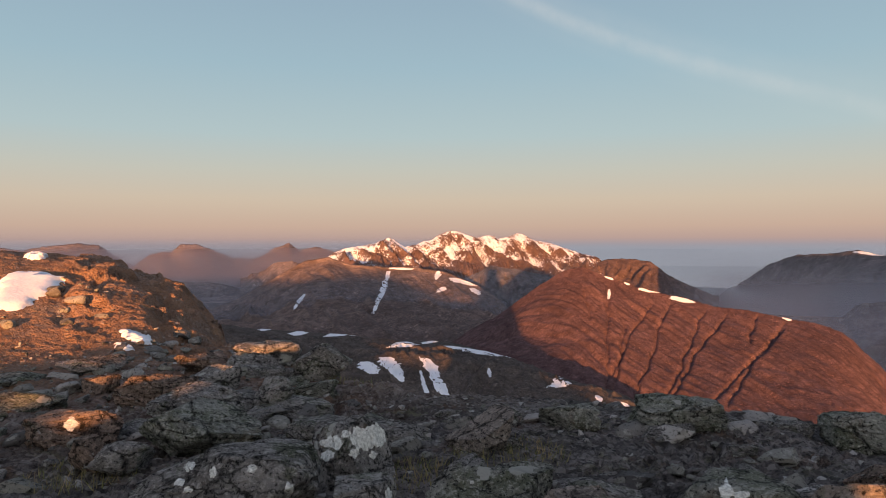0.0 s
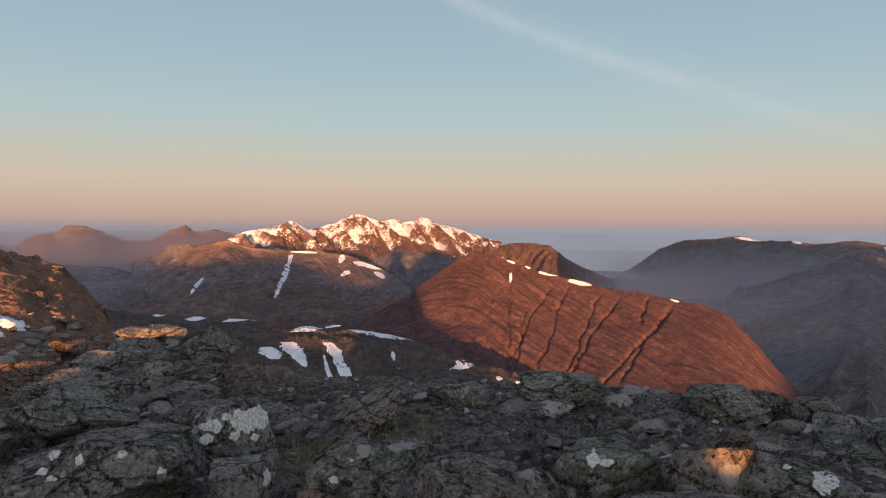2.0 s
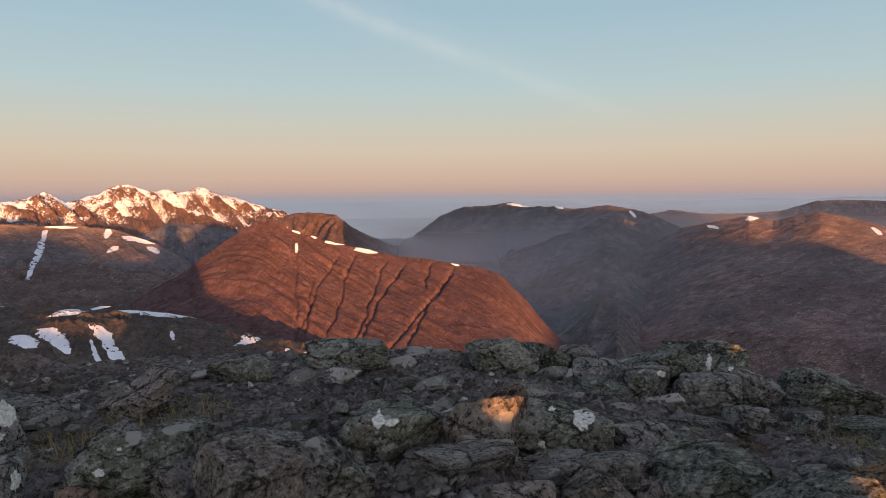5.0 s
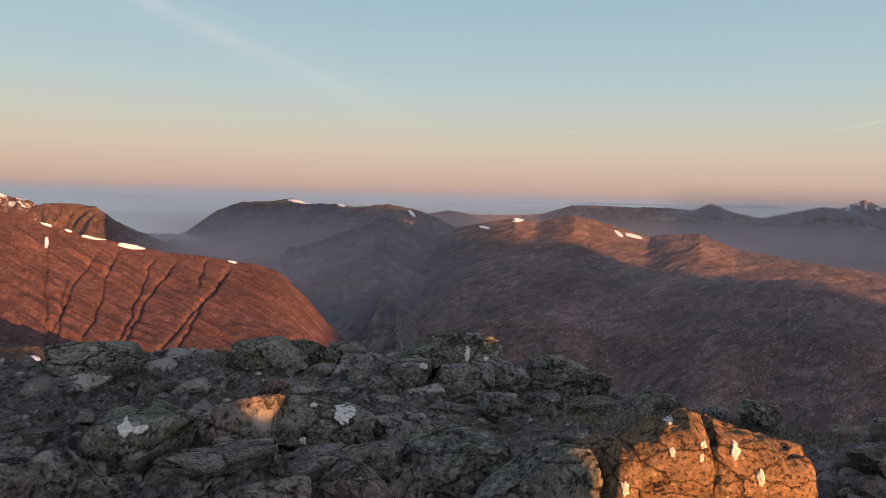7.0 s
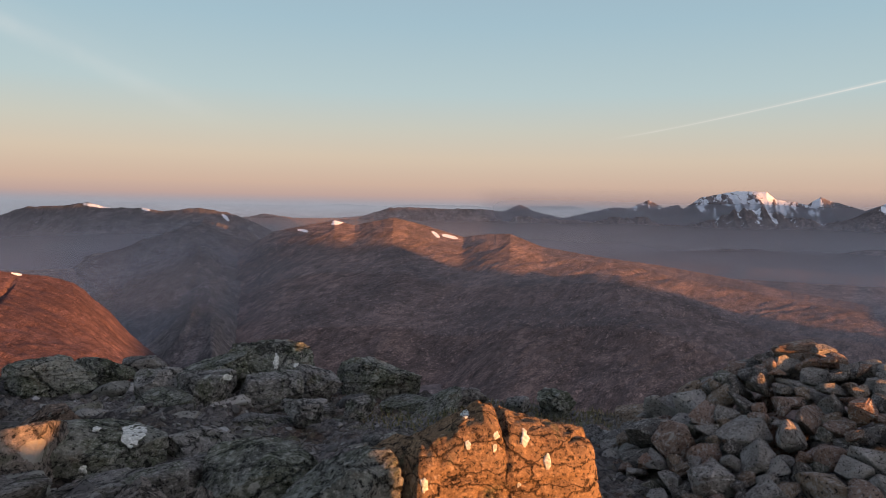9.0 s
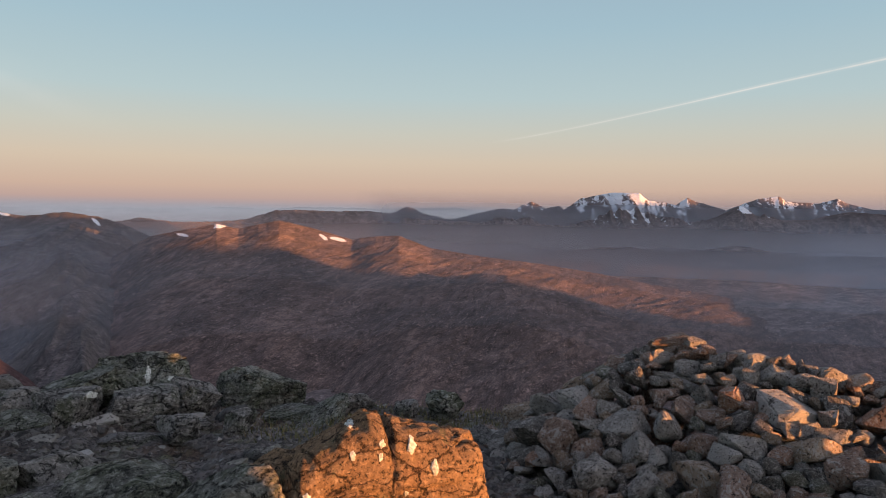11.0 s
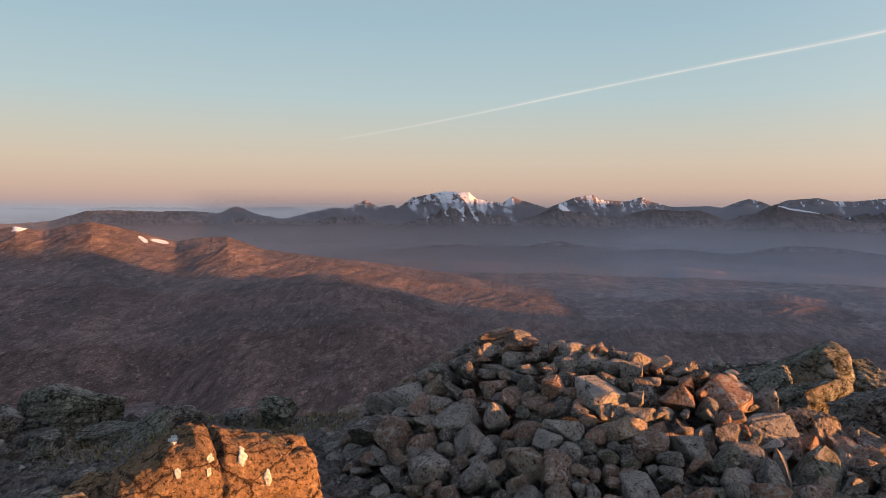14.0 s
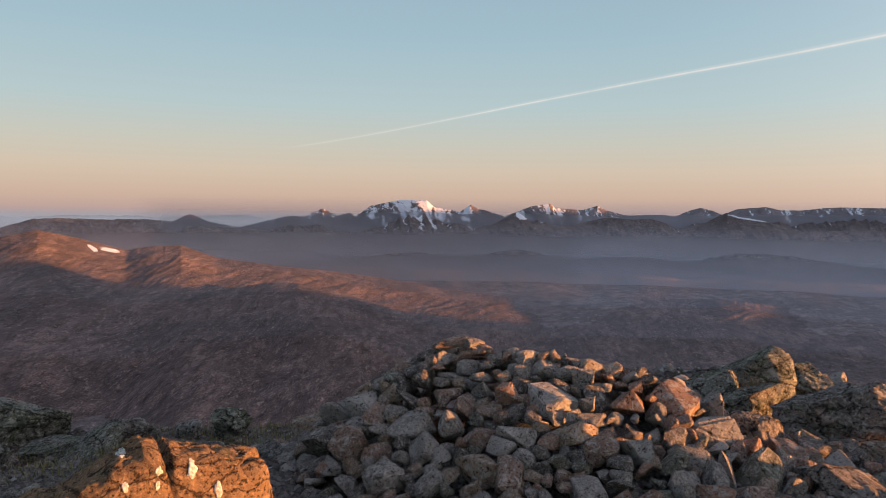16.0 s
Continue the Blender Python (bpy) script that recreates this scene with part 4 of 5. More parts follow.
boulder("boulder", "layered slab at the summit's edge", 2.15, 6.47, (0.88, 0.55, 0.31), -18, ROCK_GREEN, 136)
boulder("boulder", "low green-grey rock at the summit's edge", 1.17, 6.51, (0.55, 0.34, 0.2), -10, ROCK_GREEN, 152, sub=5)
boulder("boulder", "flat slab with a sunlit top", -3.11, 7.66, (0.88, 0.62, 0.3), 22, ROCK_BROWN, 131)
boulder("boulder", "long flat orange-lit slab", -3.06, 5.84, (0.72, 0.5, 0.27), 24, ROCK_BROWN, 129, square=0.65, rough=0.05)
boulder("boulder", "round brown stone lit by the sun", -2.59, 5.15, (0.29, 0.26, 0.24), 10, ROCK_BROWN, 130, square=0.6, rough=0.04, layers=0.0)
boulder("boulder", "grey stone beside a round brown one", -2.33, 5.07, (0.47, 0.34, 0.23), 25, ROCK, 153, rough=0.05)
boulder("boulder", "low rock with an orange top", -3.32, 9.7, (0.71, 0.44, 0.23), 19, ROCK_BROWN, 135, sub=5)
boulder("boulder", "pale low rock near a snow patch", -4.77, 9.57, (0.87, 0.53, 0.2), 27, ROCK_TAN, 154, sub=5)
boulder("boulder", "broad shaded grey rock", -2.36, 6.94, (1.03, 0.62, 0.28), 17, ROCK, 132)
boulder("boulder", "grey rock beside a snow patch", -2.5, 10.0, (0.92, 0.65, 0.36), 14, ROCK_PALE, 134, sub=5)
boulder("boulder", "rugged rock blotched with white lichen", -1.53, 9.01, (0.72, 0.52, 0.44), 8, ROCK_PALE, 133, planes=[((-0.5, 0, 0.86), 0.35), ((0.5, 0, 0.86), 0.4)])
boulder("boulder", "upright grey rock with worn edges", -1.72, 7.1, (0.38, 0.3, 0.34), 14, ROCK, 155, sub=5)
boulder("boulder", "small sunlit slab on the summit", -3.94, 8.12, (0.42, 0.34, 0.2), 26, ROCK_BROWN, 156, sub=5)
boulder("boulder", "grey slab with a rounded back", -2.74, 8.44, (0.6, 0.42, 0.26), 18, ROCK, 157, sub=5)
boulder("boulder", "high rock beyond the cairn with a sunlit edge", 7.98, -2.33, (1.15, 0.62, 0.72), -107, ROCK_GREEN, 124, layers=0.0, rough=0.07, planes=[((-0.62, 0, 0.78), 0.34)])
boulder("boulder", "dark sloping rock beyond the cairn", 7.6, -1.8, (0.9, 0.62, 0.5), -103, ROCK_GREEN, 126, layers=0.0, planes=[((-0.55, 0, 0.83), 0.25)])
boulder("boulder", "mossy rock beyond the cairn", 7.3, -2.27, (0.72, 0.5, 0.42), -107, ROCK_GREEN, 125, rough=0.05, planes=[((-0.35, 0, 0.93), 0.5)])
boulder("boulder", "tilted stone behind the cairn", 6.15, -2.0, (0.46, 0.38, 0.3), -108, ROCK_TAN, 128, tilt=(0, 10), layers=0.0)
boulder("boulder", "broad grey rock beyond the cairn", 6.75, -2.85, (1.0, 0.6, 0.56), -112, ROCK, 127, layers=2.0, planes=[((-0.4, 0, 0.9), 0.5)])
boulder("boulder", "low rock with sunlit lumps beyond the cairn", 8.38, -3.22, (0.85, 0.55, 0.5), -111, ROCK_GREEN, 158)
boulder("boulder", "long tan slab catching the sun beside the cairn", 5.2, -2.3, (0.5, 0.34, 0.18), -112, ROCK_TAN, 159, layers=0.0, planes=[((0.55, -0.2, 0.8), 0.35)])
boulder("boulder", "brown stone at the end of the cairn", 7.05, -1.57, (0.38, 0.31, 0.3), -102, ROCK_BROWN, 160, sub=5)


def golden_boulder():
    """The big sunlit boulder: a craggy block with a sheer front, a notch in its top and a groove below the notch."""
    top = [(-0.70, 0.24), (-0.59, 0.29), (-0.47, 0.37), (-0.34, 0.42), (-0.12, 0.54), (0.0, 0.60), (0.08, 0.585), (0.098, 0.535), (0.108, 0.535), (0.125, 0.575), (0.27, 0.54), (0.44, 0.485), (0.55, 0.505), (0.63, 0.44), (0.70, 0.34)]

    def shape(v):
        w_ = v * np.array([0.66, 0.40, 0.50]) / np.abs(v).max(0)
        x, y, z = w_.T
        crest = table(top, x) + 0.014 * fbm(x * 14, y * 9, 4, 215, 0.6) - 0.30 * np.maximum(0, y + 0.12) - 0.10 * np.maximum(0, -y - 0.27)
        f = (z + 0.5) / 1.0
        z = np.where(f > 0.25, -0.25 + (f - 0.25) / 0.75 * (crest + 0.25), -0.5 + f)
        groove = np.exp(-((x - 0.105 - 0.05 * (0.4 - z)) / 0.014) ** 2) * smooth(0.0, 0.4, z)
        y = np.where(y < 0, y * (1 - 0.04 * groove), y) + 0.10 * np.clip(z, 0, 1) * (y < 0)
        y = y + 0.16 * smooth(-0.30, -0.42, x) * (y < 0)
        x = x + 0.05 * np.sign(x) * (0.45 - z)
        return np.stack([x, y, z], -1)

    g = floor_at(3.66, 1.69)
    me = lump_mesh("sunlit_boulder", (1.38, 0.80, 1.12), 210, GOLD, cuts=0, sub=7, rough=0.05, square=0.95, layers=0.0, shape=shape)
    ob = new("sunlit_boulder", me)
    zs = [p.co.z for p in me.vertices]
    ob.matrix_world = pose(3.66, 1.69, g + 0.73 - max(zs), 0, 0, -52)
    tagged(ob, "big tan boulder notched by a crack and glowing in low sun", "boulder", group="summit boulders")


golden_boulder()


from mathutils.bvhtree import BVHTree


def crust_material():
    m, k = material("white_lichen")
    at = k.n("ShaderNodeTexCoord").outputs["Object"]
    fine = k.noise(at, 45.0, 6, 0.7)
    col = k.mix(k.ramp(fine, [(0.36, 0.0), (0.6, 1.0)]), (0.36, 0.37, 0.33), (0.78, 0.79, 0.73))
    finish(k, col, 0.95, k.bump(fine, 0.8, 0.02), 0.1)
    return m


CRUST = crust_material()
TREES = []


def lichen(eye, az, el, w_, h_):
    """A crust of pale lichen on the boulder that lies in a direction (degrees) from a point beside the first eye."""
    if not TREES:
        bpy.context.view_layer.update()
        dg = bpy.context.evaluated_depsgraph_get()
        for ob in list(scene.objects):
            if ob.type == "MESH" and ob.name.split(".")[0] in ("boulder", "sunlit_boulder"):
                t = BVHTree.FromObject(ob, dg)
                TREES.append((ob, t, ob.matrix_world.copy(), ob.matrix_world.inverted()))
    o = Vector((eye[0], eye[1], EYE + eye[2]))

    def hit(a, e):
        d, best = toward(a, e), None
        for ob, t, m, inv in TREES:
            p, n, _, k = t.ray_cast(inv @ o, (inv.to_3x3() @ d).normalized())
            if p is not None:
                q = m @ p
                if best is None or (q - o).length < best[0]:
                    best = ((q - o).length, ob, q)
        return best

    mid = hit(az, el)
    if mid is None or mid[0] > 9:
        return
    rings, around = 5, 22
    V = np.zeros((rings, around, 3))
    for j in range(around):
        th = 2 * math.pi * j / around
        wob = 1 + 0.42 * float(fbm(np.array([math.cos(th) * 1.2 + az * 3]), np.array([math.sin(th) * 1.2 + el * 3]), 4, 95, 0.6)[0])
        last = mid[2]
        for i in range(rings):
            f = (i + 0.15) / rings * wob
            h = hit(az + f * w_ * math.cos(th), el + f * h_ * math.sin(th))
            if h is not None and h[1] is mid[1] and abs(h[0] - mid[0]) < 0.25:
                last = h[2]
            V[i, j] = last + (o - last).normalized() * (0.005 if i < rings - 1 else -0.002)
    ob = new("lichen", grid_mesh("lichen", V, CRUST, closed=True))
    ob.parent = mid[1]
    ob.matrix_parent_inverse = mid[1].matrix_world.inverted()
    tagged(ob, "crust of white lichen")


lichen((0.14, -0.04, -0.02), 8.15, -14.96, 1.19, 1.19)
lichen((0.14, -0.04, -0.02), 6.77, -14.63, 0.83, 1.47)
lichen((0.14, -0.04, -0.02), 10.48, -15.21, 1.01, 0.64)
lichen((0.14, -0.04, -0.02), 10.90, -16.12, 0.64, 0.46)
lichen((0.14, -0.04, -0.02), 8.79, -16.04, 0.55, 0.41)
lichen((0.14, -0.04, -0.02), 9.43, -14.58, 0.55, 0.37)
lichen((0.14, -0.04, -0.02), 7.29, -16.27, 0.37, 0.37)
lichen((0.14, -0.04, -0.02), 21.33, -16.01, 0.55, 0.37)
lichen((0.14, -0.04, -0.02), 19.72, -16.61, 0.37, 0.46)
lichen((0.14, -0.04, -0.02), 22.05, -17.03, 0.46, 0.37)
lichen((0.14, -0.04, -0.02), 16.91, -16.59, 0.46, 0.37)
lichen((0.14, -0.04, -0.02), 14.18, -18.20, 0.37, 0.55)
lichen((0.14, -0.04, -0.02), 21.53, -17.59, 0.41, 0.28)
lichen((0.14, -0.04, -0.02), 6.34, -19.22, 0.37, 0.83)
lichen((0.14, -0.04, -0.02), 1.09, -19.73, 0.46, 0.37)
lichen((0.14, -0.04, -0.02), -0.37, -18.34, 0.23, 0.18)
lichen((0.20, 0.00, -0.05), -19.35, -17.82, 0.64, 0.92)
lichen((0.20, 0.00, -0.05), -20.49, -17.95, 0.64, 0.46)
lichen((0.20, 0.00, -0.05), -36.22, -17.48, 1.24, 1.10)
lichen((0.20, 0.00, -0.05), -32.89, -19.60, 0.32, 0.37)
lichen((0.20, 0.00, -0.05), -33.67, -16.86, 0.37, 0.23)
lichen((0.20, 0.00, -0.05), -45.82, -12.73, 0.32, 0.92)
lichen((0.20, 0.00, -0.05), -42.28, -13.72, 0.46, 0.28)
lichen((0.20, 0.00, -0.05), -47.44, -13.04, 0.28, 0.28)
lichen((0.35, -0.18, -0.03), -59.47, -16.97, 0.46, 0.37)
lichen((0.35, -0.18, -0.03), -59.76, -19.33, 0.32, 0.46)
lichen((0.35, -0.18, -0.03), -56.17, -22.35, 0.41, 0.64)
lichen((0.35, -0.18, -0.03), -64.40, -18.62, 0.41, 0.74)
lichen((0.35, -0.18, -0.03), -66.29, -20.18, 0.41, 0.83)
lichen((0.35, -0.18, -0.03), -61.96, -19.46, 0.23, 0.46)
lichen((0.35, -0.18, -0.03), -62.07, -18.48, 0.28, 0.46)
lichen((0.35, -0.18, -0.03), -64.04, -22.07, 0.23, 0.23)
lichen((0.00, -0.00, -0.00), 27.91, -12.77, 0.64, 0.55)
lichen((0.00, -0.00, -0.00), 10.21, -9.34, 0.37, 0.23)


# ---------------------------------------------------------------- the cairn
def heap(px, py):
    """Height of the heap over the ground at a place."""
    ax, ay, bx, by = 6.42, 0.46, 6.10, -1.90
    t = np.clip(((px - ax) * (bx - ax) + (py - ay) * (by - ay)) / ((bx - ax) ** 2 + (by - ay) ** 2), 0, 1)
    dy = py - ay - t * (by - ay)
    d = np.hypot(px - ax - t * (bx - ax), np.where(dy > 0, 1.25 * dy, dy))
    h = (1.0 - 0.25 * t - 0.50 * t ** 5) * np.maximum(0, 1.04 - d / (1.75 - 0.15 * t)) ** 0.85
    return h * (0.55 - base_height(px, py))


def cairn():
    root = new("cairn")
    cx, cy, cz = 6.4, -0.4, -0.25
    root.matrix_world = pose(cx, cy, cz)
    tagged(root, "summit cairn, a heap of loose grey and tan stones", "cairn")
    n = 60
    gx, gy = np.meshgrid(np.linspace(4.4, 8.6, n), np.linspace(-3.4, 2.6, n))
    h = heap(gx, gy)
    z = np.where(h > 0.02, base_height(gx, gy) - 0.34 + h * 0.72, base_height(gx, gy) - 0.4)
    core = new("rubble_core", grid_mesh("rubble_core", np.stack([gx - cx, gy - cy, z - cz], -1), ROCK))
    core.parent = root
    rnd = random.Random(5)
    kinds = []
    for i in range(24):
        size = (1, rnd.uniform(0.6, 0.9), rnd.uniform(0.42, 0.72))
        kinds.append(stone_mesh("stone", size, 300 + i, STONE, 13 + i % 6) if i % 3 else lump_mesh("stone", size, 300 + i, STONE, cuts=9, sub=4, rough=0.04, square=0.95, layers=0.0, planes=[((0.5, -0.8, 0.3), 0.55), ((-0.6, 0.3, 0.75), 0.6), ((0.3, 0.2, 0.93), 0.6)]))
    placed = []

    def stone(x, y, z, rot, kind, scale):
        ob = new("stone", kinds[kind])
        ob.parent = root
        ob.matrix_basis = pose(x - cx, y - cy, z - cz, *rot) @ Matrix.Diagonal((*scale, 1))
        placed.append((x, y, z, max(scale) / 2))

    stone(5.95, 0.46, EYE - 1.66, (20, 6, -78), 3, (0.44, 0.40, 0.60))
    stone(6.15, 0.30, EYE - 1.40, (10, 12, -80), 5, (0.56, 0.34, 0.34))
    for x, y, z, rot, kind, size in [(6.50, 0.44, 0.34, (5, 8, -30), 2, 0.27), (6.30, 0.60, 0.33, (-6, 4, -60), 9, 0.25), (6.44, 0.72, 0.30, (8, -5, 20), 11, 0.24), (6.38, 0.40, 0.37, (0, 10, -40), 14, 0.22), (6.52, 0.62, 0.36, (3, -4, 70), 6, 0.21), (6.24, 0.36, 0.28, (6, 3, -30), 1, 0.25), (6.56, 0.28, 0.33, (-4, 6, -20), 8, 0.26), (6.34, 0.16, 0.30, (4, 8, -45), 12, 0.25), (6.60, 0.50, 0.30, (0, 0, 10), 16, 0.25), (6.30, 0.80, 0.20, (5, -8, -70), 17, 0.26), (6.45, 0.05, 0.30, (0, 5, -35), 3, 0.24)]:
        stone(x, y - 0.12, z + 0.05, rot, kind, (size * 1.1, size, size * 0.85))
    stone(6.44, 0.42, 0.50, (3, -9, -75), 7, (0.40, 0.24, 0.16))
    stone(6.42, 0.24, 0.51, (0, -4, -50), 4, (0.19, 0.17, 0.14))
    tries = 0
    while len(placed) < 800 and tries < 44000:
        tries += 1
        x, y = rnd.uniform(4.35, 7.6), rnd.uniform(-3.2, 2.3)
        h = float(heap(np.array([x]), np.array([y]))[0])
        if h < 0.03 and rnd.random() > 0.10:
            continue
        s = rnd.choice((0.40, 0.35, 0.31, 0.27, 0.24) if tries < 600 else (0.26, 0.22, 0.19, 0.16, 0.13)) * rnd.uniform(0.85, 1.15)
        if h > 0.6:
            s = min(s, 0.24)
        z = float(base_height(np.array([x]), np.array([y]))[0]) + h - 0.08 + rnd.uniform(-0.03, 0.02)
        if any((x - a) ** 2 + (y - b) ** 2 + (z - c) ** 2 < (0.315 * (s + q * 2)) ** 2 for a, b, c, q in placed):
            continue
        stone(x, y, z, (rnd.gauss(-6, 20), rnd.gauss(0, 24), rnd.gauss(-32, 26) if rnd.random() < 0.88 else rnd.uniform(0, 360)), rnd.randrange(24), (s * 1.1, s * rnd.uniform(0.9, 1.15), s * rnd.uniform(0.9, 1.25)))


cairn()


# ---------------------------------------------------------------- loose stones, and unseen rocks added behind the camera
def loose_stones():
    rnd = random.Random(8)
    kinds = [lump_mesh("loose_stone", (1, rnd.uniform(0.6, 0.9), rnd.uniform(0.4, 0.7)), 400 + i, (ROCK, ROCK_GREEN, ROCK, ROCK_PALE)[i % 4], cuts=14, sub=4, rough=0.06, square=0.6) for i in range(14)]
    for i in range(150):
        az, r = rnd.uniform(-112, 34), rnd.uniform(3.4, 10) if i % 5 else rnd.uniform(7, 16)
        p = polar(np.array([r]), np.array([az]), np.array([0.0]))[0]
        if math.hypot(p[0] - 6.2, (p[1] + 0.4) * 0.8) < 1.7 or (-112 < az < -62 and r > 6.5):
            continue
        s = rnd.choice((0.16, 0.2, 0.25, 0.32, 0.42, 0.55, 0.7)) * (1.2 if r > 6.0 else 0.9)
        ob = new("loose_stone", kinds[i % 14])
        ob.matrix_world = pose(p[0], p[1], floor_at(p[0], p[1]) + s * 0.04, rnd.gauss(0, 9), rnd.gauss(0, 9), rnd.gauss(az, 35)) @ Matrix.Diagonal((s * 1.15, s * 0.9, s * 0.62, 1))
        tagged(ob, "weathered grey stone lying on the summit", "stone", group="loose stones")


loose_stones()


def rubble():
    """Small stones and chips strewn over the summit, too many to count."""
    rng = np.random.default_rng(4)
    kinds = []
    for i in range(10):
        me = stone_mesh("chip", (1, 0.75, 0.5), 700 + i, ROCK, 10)
        co = np.array([v.co[:] for v in me.vertices])
        tri = np.array([p.vertices[:] for p in me.polygons])
        kinds.append((co, tri))
        bpy.data.meshes.remove(me)
    n = 8000
    az, r = rng.uniform(-114, 34, n), rng.uniform(2.8, 13, n)
    P = polar(r, az, 0 * r)
    z = ground_height(P[:, 0], P[:, 1])
    keep = smooth(-0.5, 0.5, fbm(P[:, 0] * 0.8, P[:, 1] * 0.8, 3, 81)) > rng.uniform(0, 0.9, n)
    verts, faces, base = [], [], 0
    for i in np.nonzero(keep)[0]:
        co, tri = kinds[i % 10]
        s = 0.016 + 0.075 * rng.random() ** 3 + 0.003 * r[i]
        m = np.array(Euler((rng.normal(0, 0.4), rng.normal(0, 0.4), rng.uniform(0, 6.28))).to_matrix())
        verts.append((co * s) @ m.T + [P[i, 0], P[i, 1], z[i] + s * 0.12])
        faces.append(tri + base)
        base += len(co)
    me = bpy.data.meshes.new("rubble")
    me.from_pydata(np.concatenate(verts).tolist(), [], np.concatenate(faces).tolist())
    me.materials.append(RUBBLE)
    tagged(new("rubble", me), "small broken stones strewn over the summit ground", "stones", kind="stuff")


rubble()


def broken_rock():
    """Tilted slabs and blocks of bedrock broken by frost, too many to count, half sunk in the gravel."""
    rng = np.random.default_rng(14)
    kinds = []
    for i in range(16):
        me = lump_mesh("slab", (1, 0.72, 0.42), 800 + i, RUBBLE, cuts=12, sub=3 if i % 2 else 4, rough=0.04, square=0.7, layers=0.0)
        kinds.append((np.array([v.co[:] for v in me.vertices]), np.array([p.vertices[:] for p in me.polygons])))
        bpy.data.meshes.remove(me)
    n = 5600
    az, r = rng.uniform(-114, 36, n), 2.7 + 12.5 * rng.random(n) ** 1.25
    P = polar(r, az, 0 * r)
    x, y = P[:, 0], P[:, 1]
    z = ground_height(x, y)
    thick = smooth(-0.35, 0.45, fbm(x * 0.55, y * 0.55, 3, 83)) * (0.35 + 0.65 * smooth(0.3, 0.9, np.abs(x - 0.15 - 0.06 * y)))
    thick = thick * (1 - 0.75 * smooth(3.6, 4.6, x) * smooth(0.5, 1.6, y) * (1 - smooth(4.0, 4.8, y)))
    heap_ = heap(x, y) > 0.02
    keep = (thick > rng.uniform(0, 1, n)) & ~heap_
    verts, faces, base = [], [], 0
    for i in np.nonzero(keep)[0]:
        s = (0.075 + 0.32 * rng.random() ** 2.8) * (0.75 + 0.035 * r[i])
        co, tri = kinds[int(rng.integers(8)) * 2 + (0 if s > 0.24 and r[i] < 6.5 else 1)]
        m = np.array(Euler((rng.normal(0.10, 0.16), rng.normal(-0.22, 0.18), radians(-35) + rng.normal(0, 0.6))).to_matrix())
        verts.append((co * [s, s, s * rng.uniform(0.7, 1.3)]) @ m.T + [x[i], y[i], z[i] + s * 0.03])
        faces.append(tri + base)
        base += len(co)
    me = bpy.data.meshes.new("broken_rock")
    me.from_pydata(np.concatenate(verts).tolist(), [], np.concatenate(faces).tolist())
    me.polygons.foreach_set("use_smooth", np.full(len(me.polygons), True))
    me.materials.append(RUBBLE)
    tagged(new("broken_rock", me), "frost-broken slabs of grey rock covering the summit", "rocks", kind="stuff")


broken_rock()


def grass():
    """Short dry grass and moss in hollows between the rocks."""
    rng = np.random.default_rng(9)
    verts, faces = [], []
    spots = [(6.6, 2.9, 1.0), (7.4, 2.2, 0.9), (8.2, 3.0, 0.8), (-0.2, 5.0, 0.35), (0.5, 5.6, 0.5), (-1.0, 9.0, 0.7), (-2.6, 5.0, 0.4), (5.6, 3.4, 0.6), (7.9, -2.0, 0.5)]
    for cx, cy, rad in spots:
        n = int(900 * rad)
        ang, q = rng.uniform(0, 6.28, n), rad * np.sqrt(rng.uniform(0, 1, n))
        x, y = cx + q * np.cos(ang), cy + q * np.sin(ang)
        z = ground_height(x, y, False)
        for i in range(n):
            h, w_, a = rng.uniform(0.03, 0.09), rng.uniform(0.003, 0.007), rng.uniform(0, 6.28)
            lean = rng.normal(0, 0.03, 2)
            b = len(verts)
            verts += [(x[i] - w_ * math.cos(a), y[i] - w_ * math.sin(a), z[i] - 0.02), (x[i] + w_ * math.cos(a), y[i] + w_ * math.sin(a), z[i] - 0.02), (x[i] + lean[0], y[i] + lean[1], z[i] + h)]
            faces.append((b, b + 1, b + 2))
    me = bpy.data.meshes.new("grass")
    me.from_pydata(verts, [], faces)
    m, k = material("dry_grass")
    rnd = k.n("ShaderNodeNewGeometry").outputs["Random Per Island"]
    finish(k, k.ramp(rnd, [(0.0, (0.10, 0.11, 0.04)), (0.5, (0.20, 0.19, 0.08)), (1.0, (0.34, 0.25, 0.13))]), 0.9)
    me.materials.append(m)
    tagged(new("grass", me), "short dry grass and moss between the rocks", "grass", kind="stuff")


grass()


def unseen_shade_rocks():
    """Rough unseen summit rocks added between camera and sun to shade most near ground."""
    rnd = random.Random(12)
    for i, (x, y, w_, h_) in enumerate([(-3.25, -5.5, 1.1, 0.72), (-2.45, -5.3, 1.5, 1.05), (-1.5, -5.6, 1.5, 1.1), (-0.6, -5.3, 1.5, 1.1), (0.2, -5.5, 1.5, 1.05), (1.02, -5.4, 1.2, 1.0), (1.72, -5.0, 0.5, 0.58), (2.22, -5.2, 0.85, 0.85), (4.28, -5.2, 1.4, 0.85), (-4.5, -5.6, 1.8, 0.64), (-6.0, -5.8, 1.9, 0.60), (-7.6, -5.9, 1.9, 0.56)]):
        boulder("boulder", "unseen grey rock added on the sunward side of the summit for shade", x, y, (w_, 0.9, h_), 0, ROCK, 500 + i, sub=5)


unseen_shade_rocks()


